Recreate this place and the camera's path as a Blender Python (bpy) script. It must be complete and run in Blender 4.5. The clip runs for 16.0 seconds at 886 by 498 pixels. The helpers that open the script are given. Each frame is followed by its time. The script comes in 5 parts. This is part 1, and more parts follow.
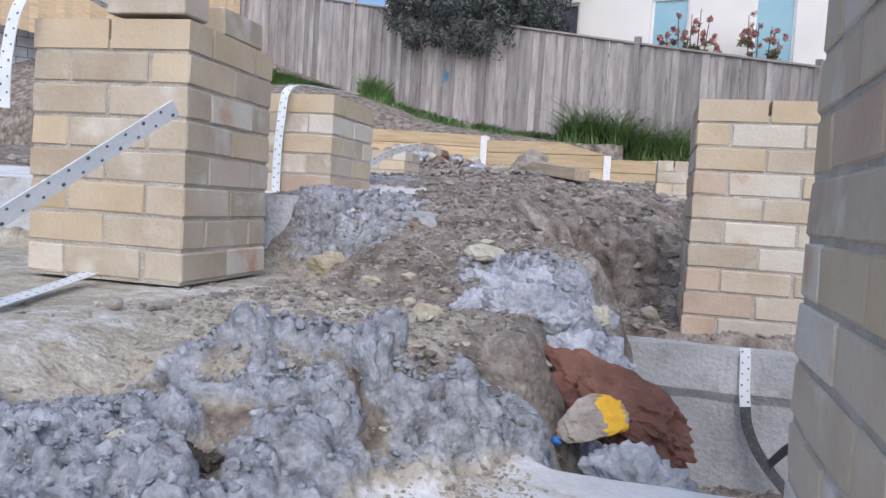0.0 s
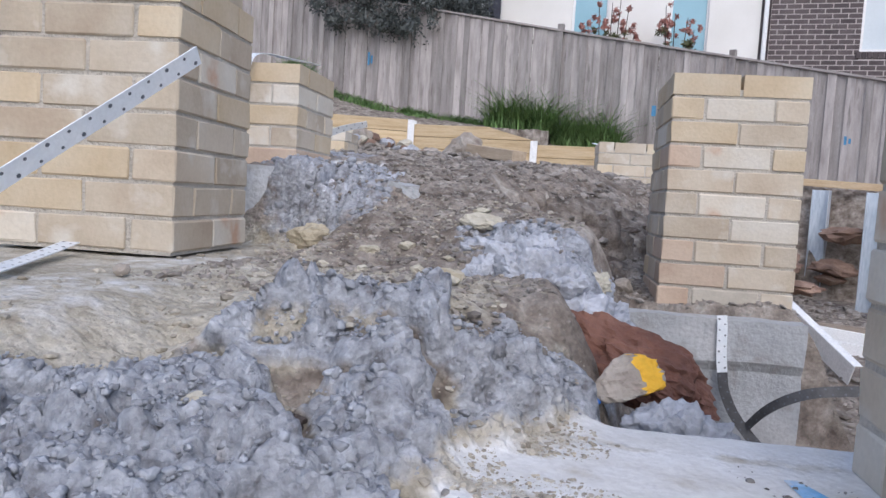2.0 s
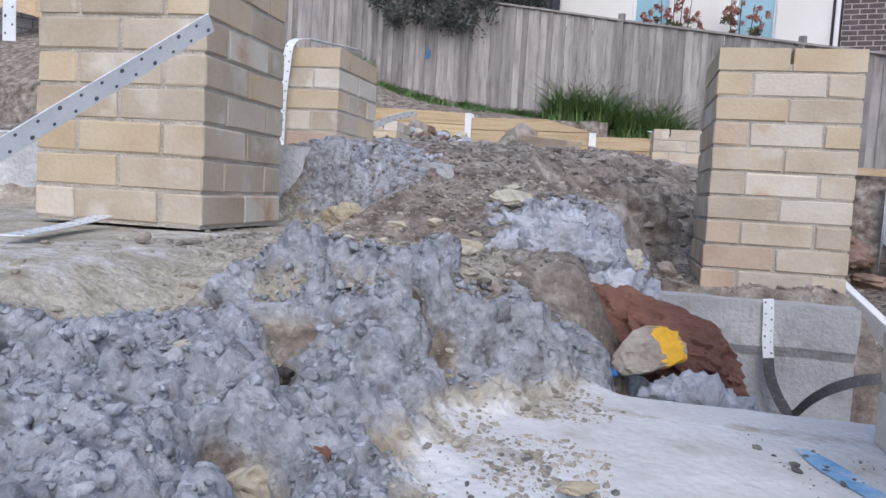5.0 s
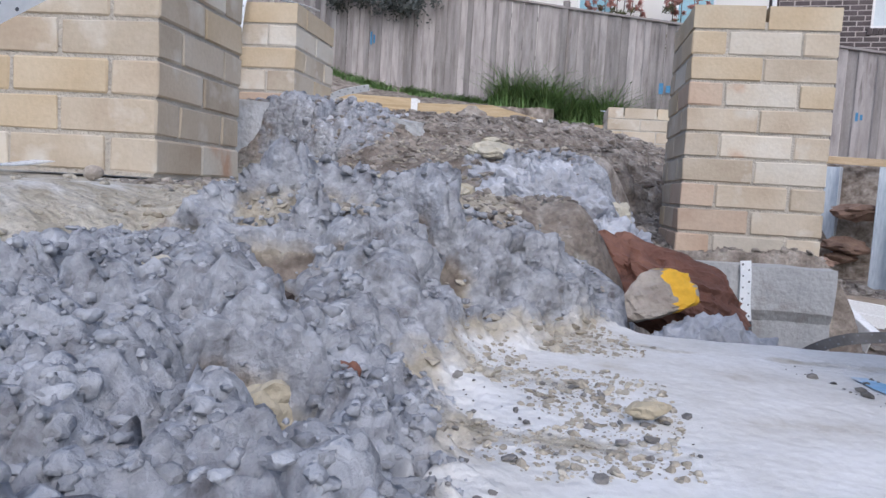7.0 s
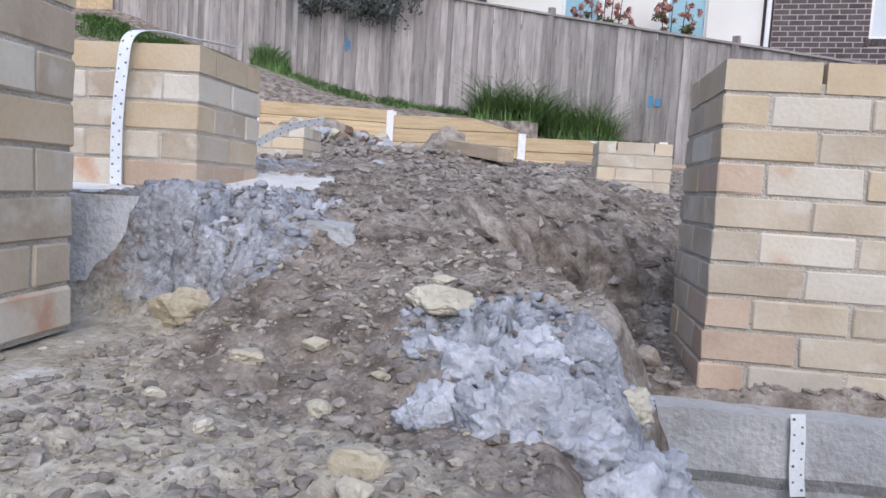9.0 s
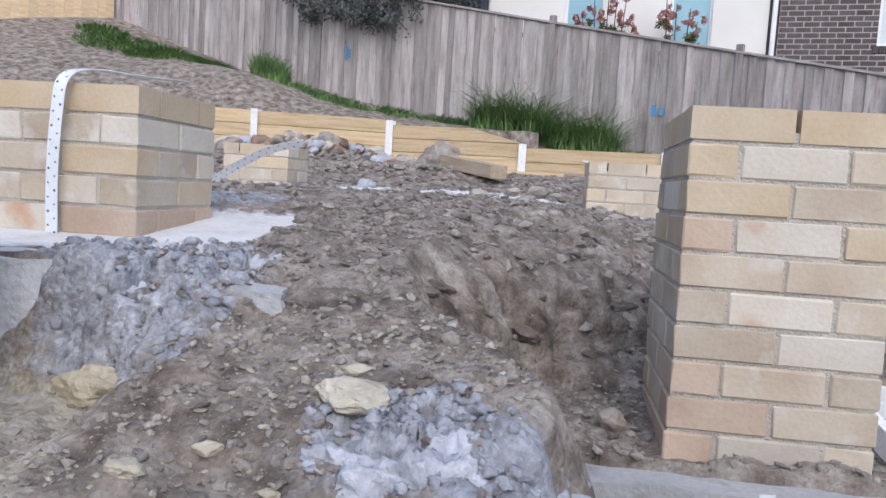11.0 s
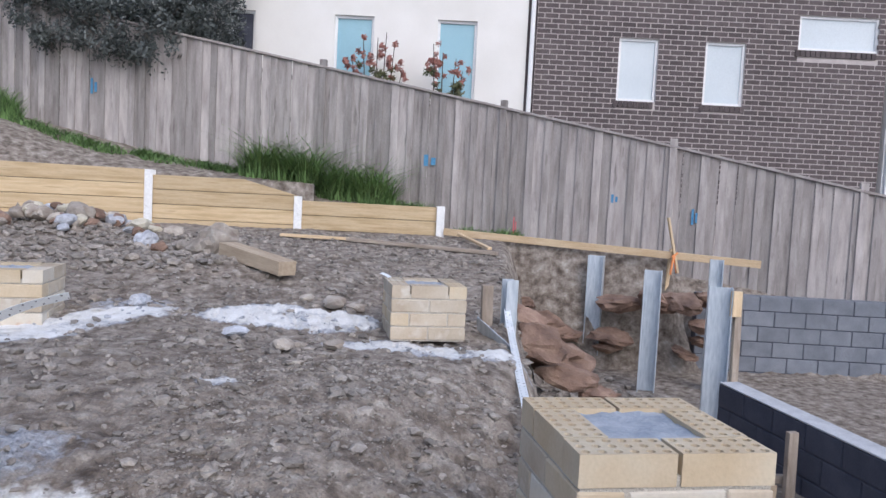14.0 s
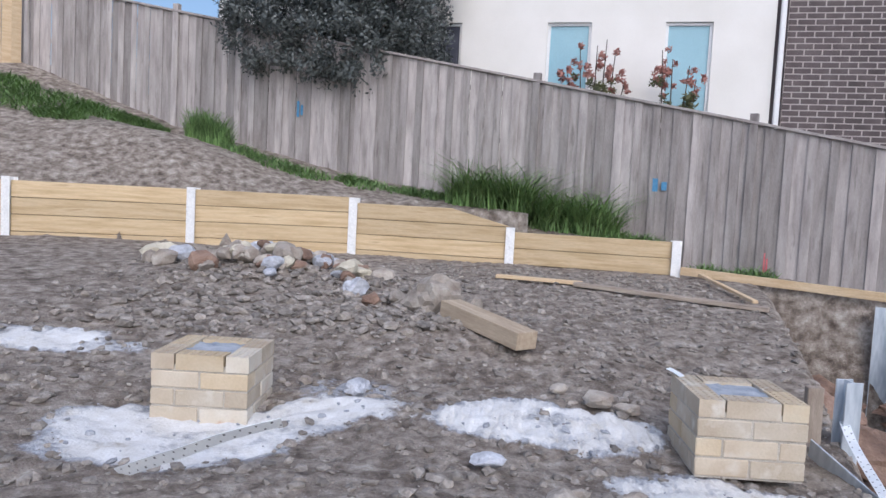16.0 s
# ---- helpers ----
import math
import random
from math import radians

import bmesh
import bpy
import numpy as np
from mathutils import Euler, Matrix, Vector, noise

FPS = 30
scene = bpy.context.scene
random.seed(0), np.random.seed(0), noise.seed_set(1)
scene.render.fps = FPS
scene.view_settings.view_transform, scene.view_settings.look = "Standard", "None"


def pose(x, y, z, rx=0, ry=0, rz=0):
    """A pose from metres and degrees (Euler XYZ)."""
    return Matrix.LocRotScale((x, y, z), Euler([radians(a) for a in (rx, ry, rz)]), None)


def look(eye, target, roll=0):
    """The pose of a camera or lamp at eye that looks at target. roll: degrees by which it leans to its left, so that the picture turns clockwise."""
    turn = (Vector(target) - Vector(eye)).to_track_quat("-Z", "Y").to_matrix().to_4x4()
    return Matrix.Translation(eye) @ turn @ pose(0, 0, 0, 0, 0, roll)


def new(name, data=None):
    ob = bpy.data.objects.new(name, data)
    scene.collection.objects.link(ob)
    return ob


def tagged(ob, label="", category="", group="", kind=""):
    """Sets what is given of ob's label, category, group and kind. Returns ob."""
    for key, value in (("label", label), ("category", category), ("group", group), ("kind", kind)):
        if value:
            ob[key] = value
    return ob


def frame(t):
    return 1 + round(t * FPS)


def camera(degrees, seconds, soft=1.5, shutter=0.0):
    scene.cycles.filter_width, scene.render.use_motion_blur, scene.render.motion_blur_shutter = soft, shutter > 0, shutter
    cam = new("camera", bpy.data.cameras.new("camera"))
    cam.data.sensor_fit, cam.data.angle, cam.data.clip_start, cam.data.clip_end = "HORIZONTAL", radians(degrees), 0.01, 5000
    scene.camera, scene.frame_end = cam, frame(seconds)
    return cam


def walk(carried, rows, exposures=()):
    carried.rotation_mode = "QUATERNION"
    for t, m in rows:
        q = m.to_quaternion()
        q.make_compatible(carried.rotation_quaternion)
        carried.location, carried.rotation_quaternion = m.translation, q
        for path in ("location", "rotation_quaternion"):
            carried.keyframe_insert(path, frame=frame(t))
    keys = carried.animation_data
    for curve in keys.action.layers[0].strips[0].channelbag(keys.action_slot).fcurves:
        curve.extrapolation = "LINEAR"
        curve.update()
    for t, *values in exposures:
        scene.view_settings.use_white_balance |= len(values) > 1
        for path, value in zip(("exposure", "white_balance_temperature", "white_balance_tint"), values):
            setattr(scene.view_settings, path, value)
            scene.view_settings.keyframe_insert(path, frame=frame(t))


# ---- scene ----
cam = camera(61.1, 16.0)
PATH = [
    (0, (-0.145, -2.825, 0.418), (-0.665, -0.897, 0.301), 3.6),
    (0.5, (-0.207, -2.802, 0.399), (-0.44, -0.819, 0.279), 3.2),
    (1, (-0.342, -2.817, 0.367), (-0.515, -0.829, 0.242), 3.4),
    (1.5, (-0.419, -2.831, 0.35), (-0.6, -0.844, 0.222), 3.5),
    (2, (-0.386, -2.832, 0.345), (-0.678, -0.858, 0.211), 3.6),
    (2.5, (-0.336, -2.819, 0.327), (-0.667, -0.852, 0.19), 3.4),
    (3, (-0.314, -2.786, 0.355), (-0.653, -0.82, 0.214), 3.4),
    (3.5, (-0.367, -2.814, 0.368), (-0.709, -0.849, 0.227), 3.5),
    (6, (-0.25, -2.782, 0.232), (-0.761, -0.855, 0.075), 3.2),
    (6.5, (-0.313, -2.767, 0.211), (-0.742, -0.82, 0.053), 3.5),
    (7, (-0.405, -2.695, 0.177), (-0.704, -0.724, 0.017), 3.5),
    (7.5, (-0.365, -2.498, 0.235), (-0.623, -0.521, 0.077), 3.5),
    (8, (-0.393, -2.285, 0.32), (-0.644, -0.307, 0.158), 3.5),
    (8.5, (-0.443, -2.09, 0.414), (-0.695, -0.113, 0.25), 3.6),
    (11, (-0.301, -1.825, 0.621), (-0.586, 0.148, 0.461), 3.6),
    (11.5, (-0.309, -1.501, 0.663), (-0.373, 0.492, 0.515), 3.8),
    (12, (-0.258, -1.53, 0.724), (-0.237, 0.464, 0.58), 3.8),
    (12.5, (-0.182, -1.57, 0.834), (-0.073, 0.422, 0.702), 3.6),
    (13, (-0.283, -1.481, 0.813), (0.015, 0.493, 0.688), 3.6),
    (13.5, (-0.445, -1.482, 1.174), (-0.085, 0.482, 1.048), 3.1),
    (14, (-0.592, -1.523, 1.389), (-0.25, 0.443, 1.257), 2.9),
    (14.5, (-0.721, -1.435, 1.377), (-0.491, 0.547, 1.244), 3.0),
    (15, (-0.924, -1.062, 1.462), (-0.834, 0.932, 1.327), 3.0),
    (15.5, (-0.918, -0.667, 1.569), (-0.934, 1.329, 1.434), 3.0),
    (16, (-1.035, -0.238, 1.661), (-1.164, 1.753, 1.523), 3.0),
]
walk(cam, [(t, look(e, k, r)) for t, e, k, r in PATH], [(0, 0.14, 5650, 11), (7, 0.08, 5650, 11), (8.5, 0.24, 5650, 11), (12.5, 0.18, 5650, 11), (16, 0.16, 5650, 11)])

# ---- light ----
world = bpy.data.worlds.new("sky")
scene.world = world
world.use_nodes = True
wn = world.node_tree.nodes
sky = wn.new("ShaderNodeTexSky")
sky.sky_type, sky.sun_disc = "NISHITA", False
sky.sun_elevation, sky.sun_rotation = radians(42), radians(165)
sky.air_density, sky.dust_density, sky.ozone_density = 1.0, 4.0, 1.0
wn["Background"].inputs["Strength"].default_value = 0.15
world.node_tree.links.new(sky.outputs["Color"], wn["Background"].inputs["Color"])
sun_data = bpy.data.lights.new("sun", "SUN")
sun_data.energy, sun_data.angle, sun_data.color = 0.75, radians(120), (1.0, 0.97, 0.94)
sun = new("sun", sun_data)
sun.matrix_world = look((2.2, -8.0, 7.6), (0, 0, 0))


# ---- materials ----
def material(name, stops, scale=6.0, rough=0.8, bump=0.3, grain=90.0, vary=0.0, metal=0.0, stretch=(1, 1, 1), detail=8.0,
             relief=0.01, stain=None, speck=0.5):
    """Noise-mixed colour with a fine grain, bump and a shift by object."""
    m = bpy.data.materials.new(name)
    m.use_nodes = True
    n, l = m.node_tree.nodes, m.node_tree.links
    bs = n["Principled BSDF"]
    bs.inputs["Roughness"].default_value, bs.inputs["Metallic"].default_value = rough, metal
    tc = n.new("ShaderNodeTexCoord")
    mp = n.new("ShaderNodeMapping")
    mp.inputs["Scale"].default_value = stretch
    l.new(tc.outputs["Object"], mp.inputs["Vector"])
    info = n.new("ShaderNodeObjectInfo")
    off = n.new("ShaderNodeVectorMath")
    off.operation = "MULTIPLY_ADD"
    l.new(info.outputs["Random"], off.inputs[0])
    off.inputs[1].default_value = (37, 61, 83)
    l.new(mp.outputs["Vector"], off.inputs[2])
    big, fine = n.new("ShaderNodeTexNoise"), n.new("ShaderNodeTexNoise")
    big.inputs["Scale"].default_value, big.inputs["Detail"].default_value = scale, detail
    fine.inputs["Scale"].default_value, fine.inputs["Detail"].default_value = grain, 4
    for t in (big, fine):
        l.new(off.outputs["Vector"], t.inputs["Vector"])
    ramp = n.new("ShaderNodeValToRGB")
    e = ramp.color_ramp.elements
    while len(e) < len(stops):
        e.new(0.5)
    for i, (p, c) in enumerate(stops):
        e[i].position, e[i].color = p, (*c, 1)
    l.new(big.outputs["Fac"], ramp.inputs["Fac"])
    hsv = n.new("ShaderNodeHueSaturation")
    l.new(ramp.outputs["Color"], hsv.inputs["Color"])
    val = n.new("ShaderNodeMath")
    val.operation = "MULTIPLY_ADD"
    l.new(fine.outputs["Fac"], val.inputs[0])
    val.inputs[1].default_value, val.inputs[2].default_value = speck, 1 - speck / 2 - vary / 2
    add = n.new("ShaderNodeMath")
    add.operation = "MULTIPLY_ADD"
    l.new(info.outputs["Random"], add.inputs[0])
    add.inputs[1].default_value = vary
    l.new(val.outputs[0], add.inputs[2])
    l.new(add.outputs[0], hsv.inputs["Value"])
    out = hsv.outputs["Color"]
    if stain:
        colour, amount, size = stain
        sn, sr, mx = n.new("ShaderNodeTexNoise"), n.new("ShaderNodeValToRGB"), n.new("ShaderNodeMix")
        sn.inputs["Scale"].default_value, sn.inputs["Detail"].default_value = size, 5
        l.new(off.outputs["Vector"], sn.inputs["Vector"])
        sr.color_ramp.elements[0].position, sr.color_ramp.elements[1].position = 1 - amount - 0.08, 1 - amount + 0.08
        l.new(sn.outputs["Fac"], sr.inputs["Fac"])
        mx.data_type = "RGBA"
        l.new(sr.outputs["Color"], mx.inputs["Factor"])
        l.new(out, mx.inputs["A"])
        mx.inputs["B"].default_value = (*colour, 1)
        out = mx.outputs["Result"]
    l.new(out, bs.inputs["Base Color"])
    if bump:
        mixh = n.new("ShaderNodeMath")
        mixh.operation = "ADD"
        l.new(big.outputs["Fac"], mixh.inputs[0])
        l.new(fine.outputs["Fac"], mixh.inputs[1])
        b = n.new("ShaderNodeBump")
        b.inputs["Strength"].default_value, b.inputs["Distance"].default_value = bump, relief
        l.new(mixh.outputs[0], b.inputs["Height"])
        l.new(b.outputs["Normal"], bs.inputs["Normal"])
    return m


BRICK = material("cream_brick", [(0.3, (0.409, 0.331, 0.244)), (0.5, (0.487, 0.418, 0.322)), (0.7, (0.539, 0.479, 0.392))], 5, 0.9, 0.16, 90, 0.22,
                 stain=((0.609, 0.574, 0.505), 0.36, 9), speck=0.22)
BRICK_Y = material("yellow_brick", [(0.3, (0.475, 0.375, 0.242)), (0.55, (0.545, 0.452, 0.322)), (0.75, (0.574, 0.513, 0.392))], 5, 0.9, 0.16, 90, 0.12, speck=0.22)
BRICK_P = material("pink_brick", [(0.35, (0.452, 0.339, 0.252)), (0.6, (0.522, 0.418, 0.322))], 6, 0.9, 0.16, 90, 0.15, speck=0.22)
BRICK_W = material("pale_brick", [(0.38, (0.626, 0.583, 0.505)), (0.60, (0.592, 0.531, 0.435)), (0.72, (0.505, 0.331, 0.226))], 7, 0.9, 0.16, 90, 0.1, speck=0.22)
BRICK_G = material("grey_brick", [(0.35, (0.400, 0.365, 0.304)), (0.65, (0.487, 0.444, 0.374))], 7, 0.9, 0.16, 90, 0.1, speck=0.22)
MORTAR = material("mortar", [(0.3, (0.40, 0.37, 0.32)), (0.7, (0.55, 0.51, 0.45))], 14, 0.95, 0.8, 160)
STEPCON = material("broken_concrete", [(0.3, (0.40, 0.41, 0.43)), (0.5, (0.52, 0.53, 0.545)), (0.72, (0.66, 0.66, 0.66))], 7, 0.95, 0.9, 60,
                   stain=((0.36, 0.34, 0.30), 0.34, 9))
CONCRETE = material("footing_concrete", [(0.3, (0.33, 0.34, 0.35)), (0.55, (0.42, 0.43, 0.44)), (0.75, (0.52, 0.52, 0.52))], 4, 0.9, 0.6, 70,
                    stain=((0.30, 0.29, 0.28), 0.35, 12))
FILL = material("grout_fill", [(0.3, (0.24, 0.28, 0.34)), (0.7, (0.44, 0.47, 0.52))], 12, 0.8, 0.6, 80)
PALING = material("weathered_paling", [(0.25, (0.24, 0.215, 0.205)), (0.5, (0.36, 0.33, 0.32)), (0.75, (0.46, 0.43, 0.415))], 3.2, 0.9, 0.5, 40, 0.55,
                  stretch=(4, 4, 0.6), stain=((0.15, 0.13, 0.125), 0.30, 3.4))
CAP = material("fence_cap", [(0.3, (0.27, 0.24, 0.23)), (0.7, (0.38, 0.35, 0.34))], 5, 0.9, 0.4, 40, 0.1)
SLEEPER = material("treated_pine", [(0.3, (0.46, 0.34, 0.19)), (0.5, (0.57, 0.44, 0.27)), (0.7, (0.64, 0.52, 0.34))], 3, 0.8, 0.3, 30, 0.22,
                   stretch=(0.6, 5, 8), stain=((0.36, 0.23, 0.11), 0.30, 3))
TIMBER = material("sawn_timber", [(0.3, (0.55, 0.40, 0.24)), (0.7, (0.68, 0.54, 0.36))], 4, 0.8, 0.3, 40, 0.2, stretch=(1, 6, 6))
OLD_TIMBER = material("grey_timber", [(0.3, (0.26, 0.21, 0.17)), (0.7, (0.42, 0.36, 0.30))], 4, 0.9, 0.4, 40, 0.2, stretch=(1, 6, 6))
BEAM = material("old_sleeper", [(0.3, (0.36, 0.28, 0.20)), (0.7, (0.52, 0.43, 0.32))], 4, 0.9, 0.4, 30, 0.1, stretch=(0.8, 6, 6))
WHITE_STEEL = material("white_steel", [(0.3, (0.74, 0.75, 0.76)), (0.7, (0.84, 0.84, 0.84))], 8, 0.5, 0.1, 60, stain=((0.55, 0.55, 0.53), 0.3, 14))
GALV = material("galvanised_steel", [(0.3, (0.46, 0.52, 0.59)), (0.7, (0.66, 0.71, 0.77))], 9, 0.42, 0.1, 120, 0.1, metal=0.35, stretch=(4, 4, 0.8), speck=0.2)
STRAP = material("strap_steel", [(0.3, (0.72, 0.76, 0.80)), (0.7, (0.84, 0.86, 0.88))], 12, 0.5, 0.1, 120, metal=0.1, speck=0.2)
HOLE = material("punched_hole", [(0.3, (0.10, 0.11, 0.13)), (0.7, (0.14, 0.15, 0.17))], 8, 0.8, 0)
DARK_STEEL = material("dark_strap", [(0.3, (0.045, 0.045, 0.048)), (0.7, (0.10, 0.10, 0.105))], 12, 0.55, 0.15, 120, metal=0.2)
BLOCK = material("grey_block", [(0.3, (0.155, 0.17, 0.20)), (0.7, (0.225, 0.24, 0.275))], 5, 0.9, 0.5, 90, 0.16)
# shade of the low wall's face put into the colour; also joints and a pane
DARKBLOCK = material("dark_block", [(0.3, (0.055, 0.06, 0.085)), (0.7, (0.085, 0.09, 0.12))], 5, 0.85, 0.5, 90, 0.2)
COPING = material("block_top", [(0.3, (0.42, 0.43, 0.46)), (0.7, (0.56, 0.57, 0.59))], 8, 0.9, 0.5, 90)
HBRICK = material("dark_house_brick", [(0.3, (0.068, 0.054, 0.055)), (0.7, (0.115, 0.094, 0.094))], 5, 0.85, 0.4, 60, 0.45)
HMORTAR = material("house_mortar", [(0.3, (0.46, 0.41, 0.40)), (0.7, (0.56, 0.51, 0.49))], 9, 0.95, 0.3)
RENDER = material("white_render", [(0.3, (0.74, 0.72, 0.68)), (0.7, (0.82, 0.80, 0.77))], 1.2, 0.85, 0.08, 60, speck=0.06)
WHITE = material("white_paint", [(0.3, (0.76, 0.77, 0.78)), (0.7, (0.82, 0.82, 0.82))], 3, 0.5, 0.05)
BLIND = material("window_blind", [(0.3, (0.56, 0.62, 0.66)), (0.7, (0.66, 0.71, 0.74))], 0.8, 0.7, 0.0)
TEAL = material("tinted_pane", [(0.3, (0.26, 0.45, 0.54)), (0.7, (0.34, 0.54, 0.62))], 0.8, 0.25, 0.0)
ROCK = material("field_rock", [(0.3, (0.22, 0.18, 0.15)), (0.5, (0.33, 0.29, 0.25)), (0.72, (0.46, 0.42, 0.37))], 9, 0.9, 0.8, 70, 0.45)
BLUEROCK = material("blue_grey_spoil", [(0.3, (0.33, 0.34, 0.37)), (0.52, (0.46, 0.475, 0.52)), (0.72, (0.60, 0.62, 0.67))], 16, 0.95, 0.9, 80, 0.15)
PALEROCK = material("pale_rock", [(0.3, (0.42, 0.38, 0.29)), (0.6, (0.58, 0.54, 0.44))], 9, 0.9, 0.8, 70, 0.1)
YELLOWROCK = material("yellow_clay_rock", [(0.3, (0.36, 0.31, 0.22)), (0.7, (0.52, 0.47, 0.36))], 9, 0.9, 0.8, 70, 0.1)
REDROCK = material("red_rock", [(0.25, (0.08, 0.045, 0.036)), (0.5, (0.18, 0.083, 0.057)), (0.75, (0.29, 0.15, 0.105))], 7, 0.9, 0.9, 60, 0.2)
REDEARTH = material("red_brown_rock", [(0.25, (0.12, 0.078, 0.060)), (0.5, (0.23, 0.150, 0.112)), (0.75, (0.36, 0.26, 0.20))], 6, 0.9, 0.9, 60, 0.35)
YELLOWPAINT = material("yellow_marking", [(0.3, (0.75, 0.42, 0.02)), (0.7, (0.85, 0.50, 0.04))], 12, 0.7, 0.4, 60)
BLUEMARK = material("blue_spray", [(0.3, (0.06, 0.22, 0.42)), (0.7, (0.12, 0.30, 0.50))], 30, 0.8, 0)
BLUESPRAY = material("blue_line", [(0.35, (0.16, 0.40, 0.70)), (0.55, (0.35, 0.55, 0.78)), (0.70, (0.70, 0.72, 0.74))], 26, 0.9, 0.3)
PINKMARK = material("pink_spray", [(0.3, (0.55, 0.12, 0.14)), (0.7, (0.62, 0.22, 0.22))], 30, 0.8, 0)
ORANGE = material("orange_cord", [(0.3, (0.75, 0.25, 0.08)), (0.7, (0.80, 0.32, 0.12))], 30, 0.7, 0)
BLUEPLASTIC = material("blue_plastic", [(0.3, (0.02, 0.13, 0.55)), (0.7, (0.04, 0.20, 0.62))], 10, 0.4, 0)
LEAF = material("dark_leaves", [(0.3, (0.05, 0.06, 0.058)), (0.7, (0.13, 0.145, 0.14))], 3, 0.5, 0.0, 30)
LEAF2 = material("shrub_leaves", [(0.3, (0.07, 0.08, 0.03)), (0.7, (0.15, 0.15, 0.07))], 3, 0.6, 0.0, 30)
REDLEAF = material("red_shoots", [(0.3, (0.28, 0.10, 0.085)), (0.7, (0.44, 0.22, 0.18))], 5, 0.6, 0.0, 30)
BARK = material("bark", [(0.3, (0.06, 0.05, 0.04)), (0.7, (0.13, 0.11, 0.09))], 12, 0.9, 0.6)


def ground_material():
    m = bpy.data.materials.new("site_ground")
    m.use_nodes = True
    n, l = m.node_tree.nodes, m.node_tree.links
    bs = n["Principled BSDF"]
    bs.inputs["Roughness"].default_value = 0.95
    tc = n.new("ShaderNodeTexCoord")
    at = n.new("ShaderNodeAttribute")
    at.attribute_name = "soil"
    sep = n.new("ShaderNodeSeparateColor")
    l.new(at.outputs["Color"], sep.inputs["Color"])

    def noise_ramp(scale, stops, detail=8.0):
        t, r = n.new("ShaderNodeTexNoise"), n.new("ShaderNodeValToRGB")
        t.inputs["Scale"].default_value, t.inputs["Detail"].default_value = scale, detail
        t.inputs["Roughness"].default_value = 0.65
        l.new(tc.outputs["Object"], t.inputs["Vector"])
        while len(r.color_ramp.elements) < len(stops):
            r.color_ramp.elements.new(0.5)
        for i, (p, c) in enumerate(stops):
            r.color_ramp.elements[i].position, r.color_ramp.elements[i].color = p, (*c, 1)
        l.new(t.outputs["Fac"], r.inputs["Fac"])
        return t, r.outputs["Color"]

    _, earth = noise_ramp(9, [(0.32, (0.078, 0.060, 0.047)), (0.45, (0.19, 0.157, 0.13)), (0.58, (0.32, 0.28, 0.24)), (0.72, (0.49, 0.45, 0.40))])
    _, blue = noise_ramp(26, [(0.31, (0.17, 0.165, 0.175)), (0.43, (0.31, 0.32, 0.35)), (0.66, (0.49, 0.51, 0.555))])
    _, pale = noise_ramp(7, [(0.27, (0.46, 0.42, 0.36)), (0.40, (0.64, 0.63, 0.61)), (0.62, (0.76, 0.76, 0.76))])
    _, clay = noise_ramp(13, [(0.28, (0.29, 0.25, 0.19)), (0.50, (0.46, 0.42, 0.34)), (0.72, (0.60, 0.57, 0.50))])
    edge = n.new("ShaderNodeTexNoise")
    edge.inputs["Scale"].default_value, edge.inputs["Detail"].default_value = 22, 8
    l.new(tc.outputs["Object"], edge.inputs["Vector"])
    col = earth
    for channel, c in (("Blue", clay), ("Red", blue), ("Green", pale)):
        a, mr, mx = n.new("ShaderNodeMath"), n.new("ShaderNodeMapRange"), n.new("ShaderNodeMix")
        a.operation = "MULTIPLY_ADD"
        l.new(edge.outputs["Fac"], a.inputs[0])
        a.inputs[1].default_value = 0.9
        l.new(sep.outputs[channel], a.inputs[2])
        mr.inputs["From Min"].default_value, mr.inputs["From Max"].default_value = 0.80, 1.10
        l.new(a.outputs[0], mr.inputs["Value"])
        mx.data_type = "RGBA"
        l.new(mr.outputs["Result"], mx.inputs["Factor"])
        l.new(col, mx.inputs["A"])
        l.new(c, mx.inputs["B"])
        col = mx.outputs["Result"]
    speck = n.new("ShaderNodeTexVoronoi")
    speck.inputs["Scale"].default_value = 130
    l.new(tc.outputs["Object"], speck.inputs["Vector"])
    hsv = n.new("ShaderNodeHueSaturation")
    mr = n.new("ShaderNodeMapRange")
    mr.inputs["To Min"].default_value, mr.inputs["To Max"].default_value = 0.86, 1.12
    sepc = n.new("ShaderNodeSeparateColor")
    l.new(speck.outputs["Color"], sepc.inputs["Color"])
    l.new(sepc.outputs["Red"], mr.inputs["Value"])
    smoothness = n.new("ShaderNodeMapRange")
    smoothness.inputs["From Min"].default_value, smoothness.inputs["From Max"].default_value = 0.3, 0.9
    smoothness.inputs["To Min"].default_value, smoothness.inputs["To Max"].default_value = 1.0, 0.30
    l.new(sep.outputs["Green"], smoothness.inputs["Value"])
    less = n.new("ShaderNodeMix")
    less.inputs["A"].default_value = 1.0
    l.new(smoothness.outputs["Result"], less.inputs["Factor"])
    l.new(mr.outputs["Result"], less.inputs["B"])
    l.new(less.outputs["Result"], hsv.inputs["Value"])
    l.new(col, hsv.inputs["Color"])
    l.new(hsv.outputs["Color"], bs.inputs["Base Color"])
    h1, _ = noise_ramp(55, [(0, (0, 0, 0)), (1, (1, 1, 1))])
    clods = n.new("ShaderNodeTexVoronoi")
    clods.feature = "SMOOTH_F1"
    clods.inputs["Scale"].default_value = 85
    l.new(tc.outputs["Object"], clods.inputs["Vector"])
    h2, _ = noise_ramp(170, [(0, (0, 0, 0)), (1, (1, 1, 1))])
    both = n.new("ShaderNodeMath")
    both.operation = "MULTIPLY_ADD"
